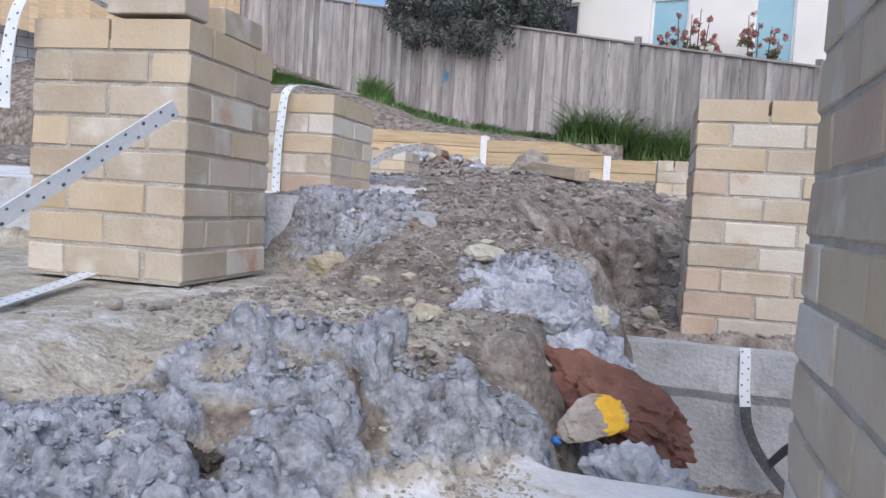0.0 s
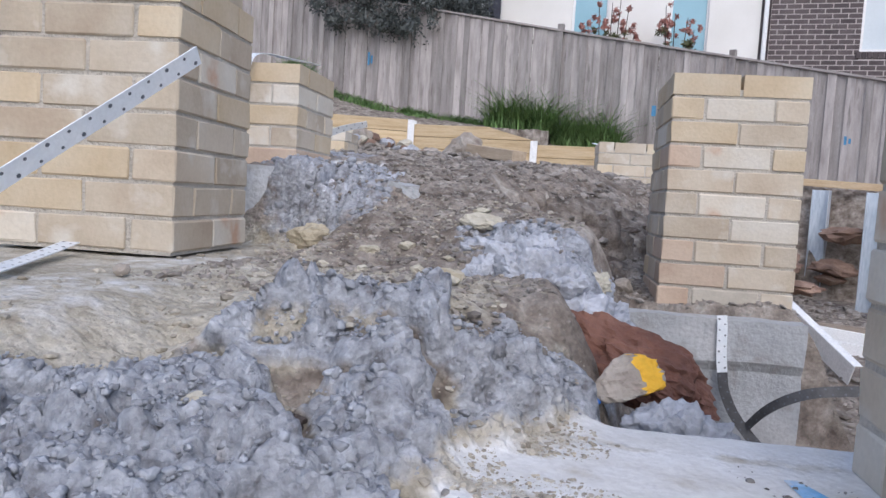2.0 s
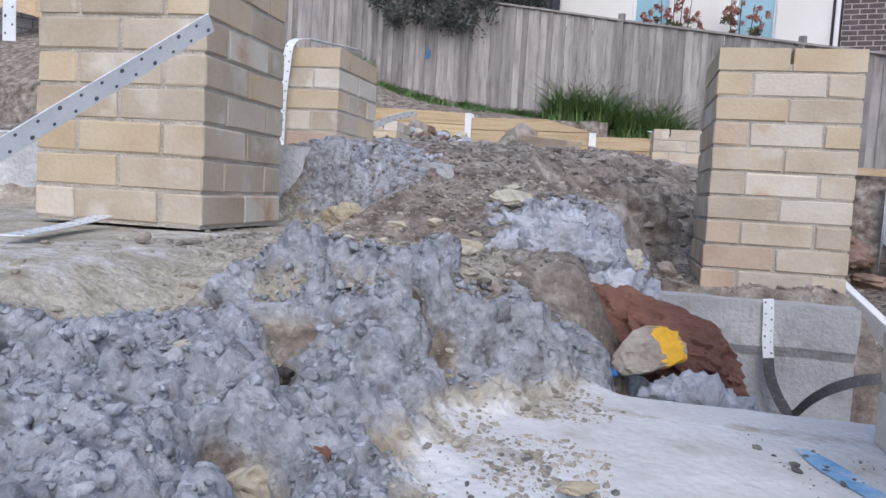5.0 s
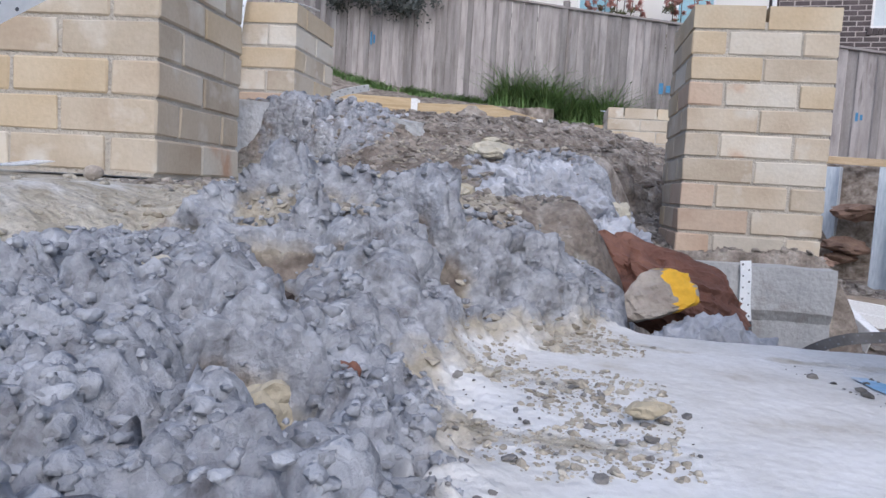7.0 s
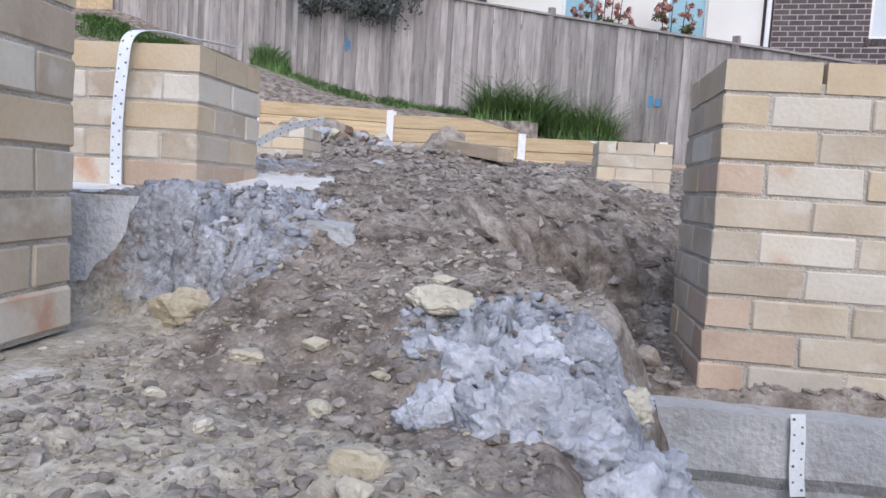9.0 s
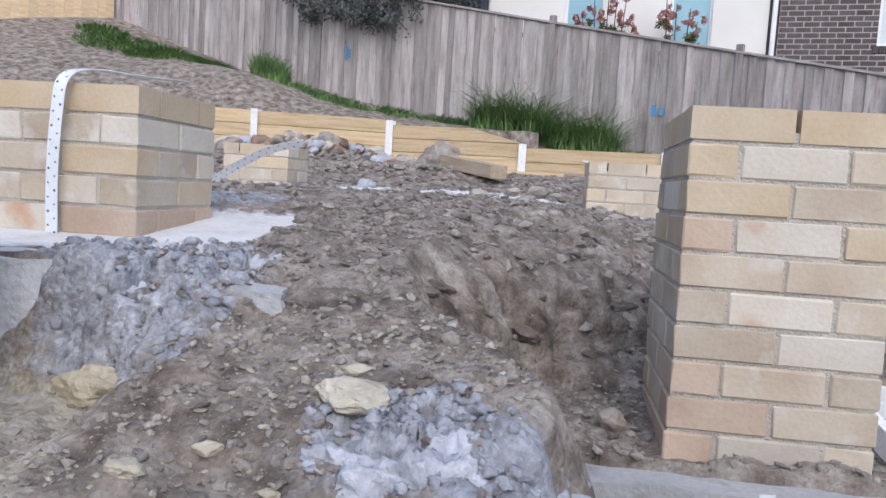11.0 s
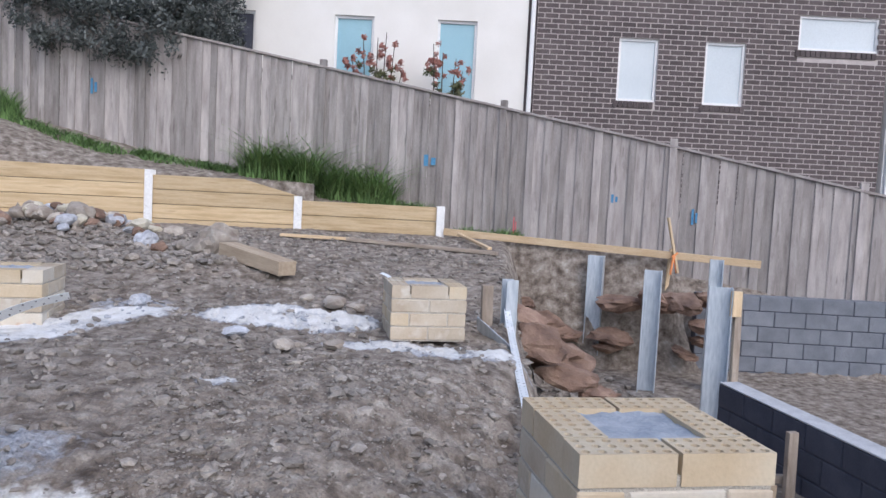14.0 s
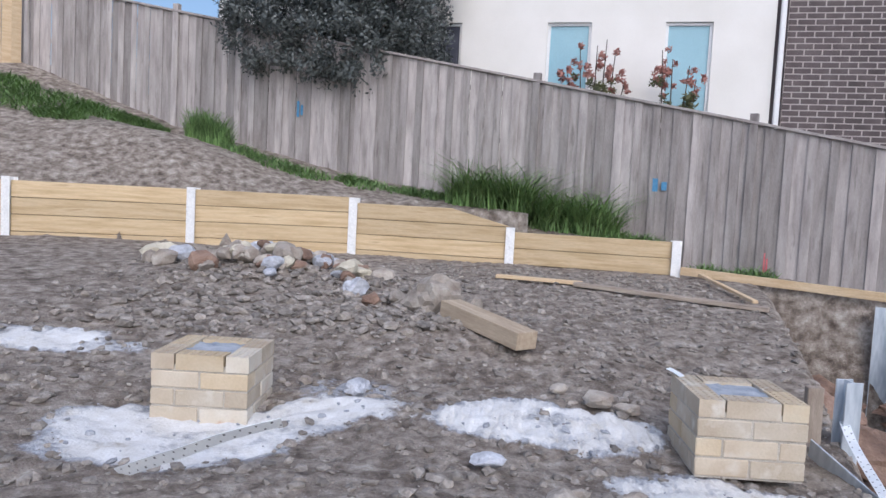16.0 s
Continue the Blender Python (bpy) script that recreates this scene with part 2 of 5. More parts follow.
    l.new(h2.outputs["Fac"], both.inputs[0])
    both.inputs[1].default_value = 0.2
    l.new(h1.outputs["Fac"], both.inputs[2])
    add = n.new("ShaderNodeMath")
    add.operation = "MULTIPLY_ADD"
    l.new(clods.outputs["Distance"], add.inputs[0])
    add.inputs[1].default_value = -0.7
    l.new(both.outputs[0], add.inputs[2])
    b = n.new("ShaderNodeBump")
    b.inputs["Distance"].default_value = 0.010
    l.new(smoothness.outputs["Result"], b.inputs["Strength"])
    l.new(add.outputs[0], b.inputs["Height"])
    l.new(b.outputs["Normal"], bs.inputs["Normal"])
    return m


GROUND = ground_material()


# ---- mesh helpers ----
def mesh_object(name, bm, mat, parent=None, label="", smooth=False):
    me = bpy.data.meshes.new(name)
    bm.to_mesh(me)
    bm.free()
    for m in (mat if isinstance(mat, (list, tuple)) else [mat]):
        me.materials.append(m)
    if smooth:
        for p in me.polygons:
            p.use_smooth = True
    ob = new(name, me)
    if parent is not None:
        ob.parent = parent
    return tagged(ob, label)


def part(name, bm, mat, parent, label="", smooth=False):
    return mesh_object(name, bm, mat, parent, label, smooth)


def shared(name, me, parent, m, label=""):
    ob = new(name, me)
    ob.parent = parent
    ob.matrix_basis = m
    return tagged(ob, label)


def add_box(bm, x0, y0, z0, x1, y1, z1, bevel=0.0, m=None):
    made = bmesh.ops.create_cube(bm, size=1.0)["verts"]
    for v in made:
        v.co = Vector((x0 + (v.co.x + 0.5) * (x1 - x0), y0 + (v.co.y + 0.5) * (y1 - y0), z0 + (v.co.z + 0.5) * (z1 - z0)))
    if bevel:
        edges = list({e for v in made for e in v.link_edges})
        made = list({v for f in bmesh.ops.bevel(bm, geom=edges, offset=bevel, segments=1, affect="EDGES")["faces"] for v in f.verts} | {v for v in made if v.is_valid})
    if m is not None:
        bmesh.ops.transform(bm, matrix=m, verts=made)
    return made


def box_bm(x0, y0, z0, x1, y1, z1, bevel=0.0, m=None):
    bm = bmesh.new()
    add_box(bm, x0, y0, z0, x1, y1, z1, bevel, m)
    return bm


def between(a, b):
    """A pose at a whose x axis runs to b and whose z axis leans up; and the length."""
    a, b = Vector(a), Vector(b)
    x = (b - a).normalized()
    up = Vector((0, 0, 1)) if abs(x.z) < 0.95 else Vector((0, 1, 0))
    y = up.cross(x).normalized()
    z = x.cross(y)
    m = Matrix((x, y, z)).transposed().to_4x4()
    m.translation = a
    return m, (b - a).length


def bar(name, a, b, w, h, mat, parent=None, label="", bevel=0.004):
    """A straight timber or steel bar from a to b, w wide and h high round that line."""
    m, length = between(a, b)
    bm = box_bm(0, -w / 2, -h / 2, length, w / 2, h / 2, bevel)
    ob = mesh_object(name, bm, mat, parent, label)
    ob.matrix_basis = m
    return ob


def empty(name, m=None):
    ob = new(name)
    ob.empty_display_size = 0.1
    if m is not None:
        ob.matrix_basis = m
    return ob


def rock_bm(size, seed, rough=0.25, sub=3):
    """An uneven faceted stone of that size (x, y, z), centred."""
    bm = bmesh.new()
    bmesh.ops.create_icosphere(bm, subdivisions=sub, radius=0.5)
    rnd = random.Random(seed)
    cuts = [(Vector((rnd.uniform(-1, 1), rnd.uniform(-1, 1), rnd.uniform(-1, 1))).normalized(), rnd.uniform(0.26, 0.42)) for _ in range(9)]
    off = Vector((seed * 3.7, seed * 1.3, seed * 2.1))
    for v in bm.verts:
        for nrm, d in cuts:
            k = v.co.dot(nrm)
            if k > d:
                v.co -= nrm * (k - d) * 0.85
        v.co += v.co.normalized() * (noise.fractal(v.co * 4 + off, 0.7, 2.2, 6) * rough * 0.25)
        v.co = Vector((v.co.x * size[0], v.co.y * size[1], v.co.z * size[2]))
    return bm


# ---- ground ----
def lattice(ix, iy, seed):
    h = np.sin(ix * 127.1 + iy * 311.7 + seed * 74.7) * 43758.5453
    return h - np.floor(h)


def value_noise(x, y, seed):
    ix, iy = np.floor(x), np.floor(y)
    fx, fy = x - ix, y - iy
    fx, fy = fx * fx * (3 - 2 * fx), fy * fy * (3 - 2 * fy)
    a, b = lattice(ix, iy, seed), lattice(ix + 1, iy, seed)
    c, d = lattice(ix, iy + 1, seed), lattice(ix + 1, iy + 1, seed)
    return (a + (b - a) * fx) * (1 - fy) + (c + (d - c) * fx) * fy


def fbm(x, y, scale, octaves, seed):
    """Between about -1 and 1."""
    total, amp, norm = 0, 1.0, 0
    for i in range(octaves):
        total = total + amp * (value_noise(x * scale * 2 ** i + 17 * i, y * scale * 2 ** i - 9 * i, seed + i) * 2 - 1)
        norm += amp
        amp *= 0.55
    return total / norm


def lumps(x, y, scale, seed):
    """Rounded clods: bulging cells with creases between them, 0 to 1."""
    best = np.full(np.shape(x), 9.0)
    ix, iy = np.floor(x * scale), np.floor(y * scale)
    for dx in (-1, 0, 1):
        for dy in (-1, 0, 1):
            cx, cy = ix + dx, iy + dy
            px, py = cx + lattice(cx, cy, seed), cy + lattice(cx, cy, seed + 5)
            best = np.minimum(best, (x * scale - px) ** 2 + (y * scale - py) ** 2)
    return np.clip(1 - best / 0.8, 0, 1)


def ss(a, b, v):
    t = np.clip((v - a) / (b - a), 0, 1)
    return t * t * (3 - 2 * t)


def bell(x, y, cx, cy, rx, ry):
    return np.exp(-((x - cx) / rx) ** 2 - ((y - cy) / ry) ** 2)


WALL_POSTS = [(-8.6, 7.55), (-6.69, 8.2), (-4.75, 8.85), (-2.83, 9.37), (-0.81, 9.13), (1.14, 8.80)]
FENCE_POSTS = [(-11.4, 12.6, 5.5), (-9.0, 12.1, 5.0), (-6.2, 11.55, 4.46), (-3.3, 11.0, 3.93), (-0.53, 10.35, 3.415), (2.107, 9.34, 2.862), (4.31, 8.33, 2.371), (6.55, 7.35, 1.86), (8.8, 6.4, 1.40), (11.2, 5.4, 0.95)]
FENCE_FOOT = [4.2, 3.55, 2.58, 1.95, 1.50, 0.98, 0.50, 0.20, -0.15, -0.5]


def along(points, i):
    return np.array([p[i] for p in points])


def wall_line(x):
    return np.interp(x, along(WALL_POSTS, 0), along(WALL_POSTS, 1))


def fence_line(x):
    return np.interp(x, along(FENCE_POSTS, 0), along(FENCE_POSTS, 1))


def fence_foot(x):
    return np.interp(x, along(FENCE_POSTS, 0), FENCE_FOOT)


def pit_edge(y):
    return np.interp(y, [-1.6, -1.0, -0.55, -0.3, 0.1, 0.75, 1.3, 1.9, 2.5, 4.3, 7.0, 8.6], [-0.36, -0.42, -0.30, -0.46, -0.60, -0.50, -0.28, 0.16, 0.50, 0.92, 1.6, 2.0])


def heights(x, y, detail=True):
    """The ground's height, and how far it is blue spoil, pale concrete and clay."""
    wob = fbm(x, y, 1.6, 3, 3)
    # the worn track that climbs the middle of the site
    top = np.interp(y, [-2.6, -1.9, -1.5, -0.95, -0.55, 0.0, 1.0, 1.6, 2.8, 4.0, 5.2, 6.5, 9.0], [-0.01, 0.03, 0.13, 0.155, 0.27, 0.42, 0.51, 0.56, 0.59, 0.60, 0.72, 0.80, 0.86])
    # footing slab under the pier on the uphill side
    slab = ss(-0.95, -1.15, x) * ss(-0.35, -0.50, y) * ss(-2.25, -1.75, y)
    top = top * (1 - slab) + 0.152 * slab
    top = top + 0.03 * bell(x, y, -0.74, -1.62, 0.22, 0.20) + 0.03 * bell(x, y, -0.52, -1.48, 0.16, 0.10) + 0.03 * bell(x, y, -0.88, -1.18, 0.2, 0.14)
    top = top + 0.03 * bell(x, y, -0.62, -0.66, 0.16, 0.13) - 0.03 * bell(x, y, -0.85, -1.02, 0.2, 0.2)
    # cross fall and pads round the small piers
    top = top - 0.07 * ss(-0.4, 0.5, x) * ss(0.8, 1.8, y) * ss(6, 4, y)
    pad_d, pad_e = bell(x, y, -0.25, 3.0, 0.95, 0.62), bell(x, y, -2.35, 3.05, 0.75, 0.75)
    top = top - 0.09 * pad_d - 0.09 * pad_e + 0.10 * bell(x, y, -1.5, 4.9, 0.9, 0.5) + 0.17 * bell(x, y, -3.2, 6.4, 1.0, 0.7)
    top = top + 0.10 * ss(-3, -6, x) * ss(1, 5, y)
    # concrete level under the pier behind, with a broken end
    step = ss(-1.06 + 0.05 * wob, -1.22 + 0.05 * wob, x) * ss(-0.46, -0.40, y)
    step_f = ss(-0.85, -1.30, x) * ss(0, 1, (y + 0.58 - 0.18 * ss(-1.12, -1.28, x)) / (0.21 - 0.16 * ss(-1.12, -1.28, x))) * ss(1.0, 0.6, y)
    top = np.where(y < 0.9, np.maximum(top, 0.42 * step_f + top * (1 - step_f)), top)
    # the white footing in the foreground
    spill = np.interp(y, [-2.4, -2.2, -2.1, -1.95, -1.8, -1.68, -1.55, -1.4], [-0.47, -0.51, -0.53, -0.53, -0.52, -0.43, -0.35, -0.30]) + 0.03 * wob
    white = ss(-0.30, 0.10, x - spill) * ss(-1.30, -1.42, y)
    top = top * (1 - white) + (-0.022) * white
    # heaped spoil along the slab, with a ledge and hollows in it
    heap = 0.075 * bell(x, y, -0.74, -1.70, 0.19, 0.085) + 0.060 * bell(x, y, -0.52, -1.60, 0.115, 0.065) + 0.025 * bell(x, y, -0.415, -1.54, 0.07, 0.05)
    heap = heap + 0.045 * bell(x, y, -0.74, -1.97, 0.17, 0.11) + 0.050 * bell(x, y, -0.615, -1.82, 0.09, 0.075)
    hole = bell(x, y, -0.735, -1.925, 0.055, 0.038) + 0.75 * bell(x, y, -0.735, -1.81, 0.095, 0.026) + 0.6 * bell(x, y, -0.575, -1.69, 0.06, 0.022) + 0.7 * bell(x, y, -0.675, -1.985, 0.035, 0.03) + 0.5 * bell(x, y, -0.555, -1.985, 0.025, 0.02)
    top = top + heap - 0.045 * hole
    # dug ground and pit
    floor = np.where(y < -0.05, -0.50, 0.02 - 0.68 * ss(0.44, 0.86, x))
    north = 8.40 - 0.36 * (x - 2.0) + 0.7 * ss(4.0, 4.4, x)
    d = np.minimum(x - pit_edge(y) + 0.05 * wob, north - y + 0.12 * wob)
    d = np.where(y < -0.9, np.minimum(d, 3 * (y + 1.555)), d)
    width = np.where(y < -0.2, 0.30, 0.55)
    cut = ss(0, 1, d / width)
    # the dug slope behind the pier: an even fall, a ledge, then the floor
    slope = ss(-0.30, -0.05, y) * ss(2.6, 2.0, y)
    crest = np.interp(y, [-0.4, 0.1, 0.75, 1.3, 1.9, 2.6], [-0.50, -0.68, -0.66, -0.48, -0.05, 0.4]) + 0.05 * wob
    ledge = np.interp(y, [-0.4, 0.1, 0.28, 0.5, 0.7, 1.0, 1.3, 1.9, 2.6], [-0.36, -0.55, -0.52, -0.36, -0.12, 0.13, 0.34, 0.66, 0.95]) + 0.07 * fbm(x, y, 4, 4, 44)
    run = (x - crest) / np.maximum(ledge - crest, 0.1)
    dug = 0.66 * np.clip(run, 0, 1) ** 1.15 + 0.20 * ss(1.0, 1.10, run) + 0.14 * ss(1.1, 1.8, run)
    cut = cut * (1 - slope) + dug * slope
    # bank behind the sleepers up to the fence
    wl, fl = wall_line(x), fence_line(x)
    f = np.clip((y - wl) / np.maximum(fl - wl, 0.3), 0, 1)
    lip = np.where(x < -0.6, 1.50, 1.18)
    bank = lip + (fence_foot(x) - lip) * f ** 0.8 + 0.30 * bell(x, y, -5.8, 9.9, 1.4, 0.7) * ss(-3, -5, x)
    behind = ss(0.03, 0.05, y - wl) * ss(1.19, 1.13, x)
    east = ss(1.13, 1.6, x) * ss(8.0, 9.0, y + 0.33 * (x - 2))
    top = top * (1 - behind) + bank * behind
    top = top * (1 - east * (1 - behind)) + np.minimum(fence_foot(x), 0.88) * east * (1 - behind)
    beyond = ss(0.0, 0.25, y - fl)
    top = top * (1 - beyond) + (fence_foot(x) + 0.02) * beyond
    z = top * (1 - cut) + floor * cut
    # lower level that the walk starts from
    drop = ss(-2.42, -2.58, y)
    z = z * (1 - drop) + (-0.66) * drop
    # soils
    rag = fbm(x, y, 5, 4, 21)
    brow = np.interp(x, [-1.6, -1.05, -0.95, -0.88, -0.80, -0.70, -0.55, -0.40, -0.30], [-2.08, -1.97, -1.88, -1.76, -1.60, -1.54, -1.48, -1.43, -1.43])
    blue = ss(0.09, -0.03, x - spill + 0.07 * rag) * ss(0.04, -0.04, y - brow + 0.09 * rag) * (1 - 0.75 * bell(x, y, -0.93, -1.85, 0.07, 0.07))
    blue = np.maximum(blue, 1.0 * bell(x, y, -0.50, -0.74, 0.17, 0.13) + 0.9 * bell(x, y, -0.32, -0.85, 0.10, 0.16))
    blue = np.maximum(blue, 1.3 * bell(x, y, -1.18, -0.24, 0.22, 0.25) + 0.35 * bell(x, y, -1.02, -0.5, 0.14, 0.14))
    blue = np.maximum(blue, 0.75 * bell(x, y, -1.55, 0.98, 0.28, 0.28) + 0.8 * bell(x, y, -1.75, 3.75, 0.35, 0.22))
    pits = ss(0.58, 0.76, value_noise(x * 15, y * 15, 141)) * ss(0.30, 0.6, value_noise(x * 4, y * 4, 142)) * np.clip(blue * 1.3, 0, 1)
    # hollows and pits lose the blue-grey: their shade is coloured in
    blue = blue * (1 - np.clip(hole * 1.9 + 0.6 * pits, 0, 1))
    pale = white * ss(-0.04, 0.10, x - spill) * (1.0 + 0.45 * rag) * ss(-1.3, -0.5, x + 0.7 + fbm(x, y, 2.2, 3, 31)) + 0.45 * slab * ss(-0.1, 0.4, fbm(x, y, 3, 3, 5)) + 0.85 * step * ss(0.9, 0.6, y) * ss(-0.30, -0.12, y)
    dust = bell(x, y, -0.40, -2.09, 0.13, 0.03) + bell(x, y, -0.43, -1.90, 0.10, 0.04) + bell(x, y, -0.12, -1.66, 0.25, 0.03) + 0.8 * bell(x, y, -0.40, -1.72, 0.06, 0.06) + 0.8 * bell(x, y, -0.47, -2.14, 0.03, 0.025)
    dust = np.clip(dust * (0.75 + 0.6 * fbm(x, y, 14, 4, 33)), 0, 1) * white
    pale = pale * (1 - 0.8 * dust)
    pale = np.maximum(pale, 0)
    pads = 1.5 * bell(x, y, -0.72, 3.42, 0.60, 0.30) + 1.25 * bell(x, y, 0.05, 2.72, 0.66, 0.30) + 1.4 * bell(x, y, -2.45, 2.95, 0.62, 0.45) + 0.95 * bell(x, y, -3.75, 4.25, 0.75, 0.30)
    pads = pads + 0.8 * bell(x, y, -1.75, 3.45, 0.30, 0.22) + 0.72 * bell(x, y, -0.98, 1.72, 0.20, 0.10) + 0.5 * bell(x, y, -1.05, 2.0, 0.16, 0.10)
    pads = pads * (1 + 0.55 * fbm(x, y, 3.5, 5, 37))
    pale = np.maximum(pale, ss(0.32, 0.85, pads) * (0.74 + 0.5 * fbm(x, y, 6, 4, 38)))
    blue = np.maximum(blue, ss(0.42, 0.70, pads) * 0.95)
    clay = 0.9 * slab + 0.75 * bell(x, y, -0.95, -1.25, 0.38, 0.35) + 0.5 * bell(x, y, -0.7, -1.35, 0.2, 0.2) + 0.45 * bell(x, y, -0.86, 1.05, 0.12, 0.1)
    clay = clay + 0.8 * ss(-0.35, -0.75, x) * ss(-1.0, -1.2, y) * ss(-2.4, -2.0, y) * (0.8 + 0.5 * rag)
    clay = np.maximum(clay * (1 - np.clip(hole, 0, 1)) * (1 - cut), np.maximum(white, np.exp(-((x - spill) / 0.14) ** 2) * ss(-1.40, -1.50, y)) * (1 - np.clip(hole, 0, 1)))
    blue, pale = blue * (1 - drop), pale * (1 - 0.7 * cut)
    if detail:
        near = ss(24, 7, np.hypot(x, y))
        flat = np.clip(1.3 * white + 0.85 * slab + step * ss(0.9, 0.6, y) * ss(-0.44, -0.36, y) + 0.5 * (pad_d + pad_e), 0, 0.93)
        rough = (1 - flat) * near
        z = z + 0.028 * rough * fbm(x, y, 3.2, 5, 40) + 0.024 * rough * (lumps(x + 0.03 * wob, y, 11, 60) - 0.4) + 0.007 * (0.06 + rough) * (lumps(x, y, 38, 70) - 0.4) * near
        z = z - 0.035 * pits
        clod = np.clip(blue, 0, 1) * near * (1 - 0.55 * ss(0.5, 1.5, y))
        wx, wy = x + 0.03 * fbm(x, y, 12, 3, 81), y + 0.03 * fbm(x, y, 12, 3, 82)
        coarse, mid, small = lumps(wx, wy, 9, 90), lumps(wx, wy, 21, 95), lumps(wx, wy, 48, 99)
        z = z + clod * (0.040 * (coarse - 0.45) + 0.034 * (mid - 0.45) + 0.022 * (small - 0.45) + 0.011 * (lumps(wx, wy, 95, 101) - 0.45) + 0.012 * fbm(x, y, 30, 4, 83) - 0.016 * ss(0.10, 0.0, np.abs(fbm(wx, wy, 17, 3, 86))) - 0.030 * ss(0.35, 0.0, mid) * ss(0.1, 0.5, value_noise(x * 9, y * 9, 84)))
        face = cut * (1 - cut) * 4 * near
        z = z + face * (0.05 * (lumps(x, y, 5, 120) - 0.4) + 0.03 * (lumps(x, y, 12, 124) - 0.4) + 0.04 * fbm(x, y, 9, 4, 130))
    return z, np.clip(blue, 0, 1), np.clip(pale, 0, 1), np.clip(clay, 0, 1)


def build_ground():
    def lines(*spans):
        out = [np.arange(a, b, s) for a, b, s in spans]
        return np.concatenate(out)
    xs = np.concatenate([[-300, -120, -60, -30, -18], lines((-12, -4, 0.25), (-4, -1.5, 0.045), (-1.5, 0.2, 0.006), (0.2, 0.6, 0.02), (0.6, 4.0, 0.035), (4.0, 12, 0.4)), [12, 18, 30, 60, 120, 300]])
    ys = np.concatenate([[-300, -120, -60, -30, -15, -8, -5, -3.5], lines((-2.8, -2.48, 0.06), (-2.48, -1.3, 0.005), (-1.3, -0.2, 0.009), (-0.2, 1.6, 0.014), (1.6, 5.0, 0.035), (5.0, 9.6, 0.06), (9.6, 13, 0.2)), [13, 16, 22, 40, 80, 150, 300]])
    gx, gy = np.meshgrid(xs, ys)
    z, blue, pale, clay = heights(gx, gy)
    base = heights(gx, gy, False)[0]
    nx, ny = len(xs), len(ys)
    # the fine relief stands off the slope's own normal
    dzy, dzx = np.gradient(base, ys, xs)
    tilt = np.clip(np.sqrt(1 + dzx ** 2 + dzy ** 2), 1, 2.5)
    off = (z - base) * ss(5, 4, np.hypot(gx, gy))
    lean = np.clip(np.hypot(dzx, dzy), 1e-6, None)
    side = off * np.clip(lean, 0, 1.5) / tilt / lean
    co = np.stack([gx - side * dzx, gy - side * dzy, base + off / tilt + (z - base - off)], -1).reshape(-1, 3)
    i = np.arange(nx * ny).reshape(ny, nx)
    quads = np.stack([i[:-1, :-1], i[:-1, 1:], i[1:, 1:], i[1:, :-1]], -1).reshape(-1, 4)
    me = bpy.data.meshes.new("ground")
    me.vertices.add(len(co))
    me.vertices.foreach_set("co", co.ravel())
    me.loops.add(quads.size)
    me.loops.foreach_set("vertex_index", quads.ravel())
    me.polygons.add(len(quads))
    me.polygons.foreach_set("loop_start", np.arange(len(quads)) * 4)
    me.update()
    me.validate()
    a = me.attributes.new("soil", "FLOAT_COLOR", "POINT")
    rgba = np.stack([blue, pale, clay, np.ones_like(blue)], -1).reshape(-1)
    a.data.foreach_set("color", rgba)
    me.materials.append(GROUND)
    for p in me.polygons:
        p.use_smooth = True
    return tagged(new("ground", me), "sloping brown earth with blue-grey spoil and spilt concrete", "ground", kind="structure")


def ground_z(x, y):
    return float(heights(np.array([float(x)]), np.array([float(y)]))[0][0])


build_ground()


# ---- brick piers ----
def brick_mesh(l, w, h, seed):
    rnd = random.Random(seed)
    bm = box_bm(-l / 2, -w / 2, -h / 2, l / 2, w / 2, h / 2, 0.0035)
    for v in bm.verts:
        v.co += Vector((rnd.uniform(-1, 1), rnd.uniform(-1, 1), rnd.uniform(-1, 1))) * 0.0018
    me = bpy.data.meshes.new("brick")
    bm.to_mesh(me)
    bm.free()
    return me


def holed_mesh(l, w, h):
    """A brick whose top shows three rows of round core holes."""
    bm = bmesh.new()
    nx, ny, r = (6, 3, 0.0115) if l > 0.2 else (3, 3, 0.0115)
    sx, sy = l / nx, w / ny
    for i in range(nx):
        for j in range(ny):
            cx, cy = -l / 2 + (i + 0.5) * sx, -w / 2 + (j + 0.5) * sy
            ring, rim, low = [], [], []
            for k in range(8):
                a = math.pi / 4 * k
                c, s = math.cos(a), math.sin(a)
                q = max(abs(c), abs(s))
                ring.append(bm.verts.new((cx + c / q * sx / 2, cy + s / q * sy / 2, h / 2)))
                rim.append(bm.verts.new((cx + c * r, cy + s * r, h / 2)))
                low.append(bm.verts.new((cx + c * r, cy + s * r, h / 2 - 0.03)))
            for k in range(8):
                n = (k + 1) % 8
                bm.faces.new((ring[k], ring[n], rim[n], rim[k]))
                bm.faces.new((rim[k], rim[n], low[n], low[k]))
            bm.faces.new(low)
    bmesh.ops.remove_doubles(bm, verts=bm.verts, dist=0.0003)
    lo = [bm.verts.new((a * l / 2, b * w / 2, -h / 2)) for a, b in ((-1, -1), (1, -1), (1, 1), (-1, 1))]
    hi = [bm.verts.new((a * l / 2, b * w / 2, h / 2 - 0.0002)) for a, b in ((-1, -1), (1, -1), (1, 1), (-1, 1))]
    for k in range(4):
        n = (k + 1) % 4
        bm.faces.new((lo[k], lo[n], hi[n], hi[k]))
    bm.faces.new(lo[::-1])
    me = bpy.data.meshes.new("holed_brick")
    bm.to_mesh(me)
    bm.free()
    return me


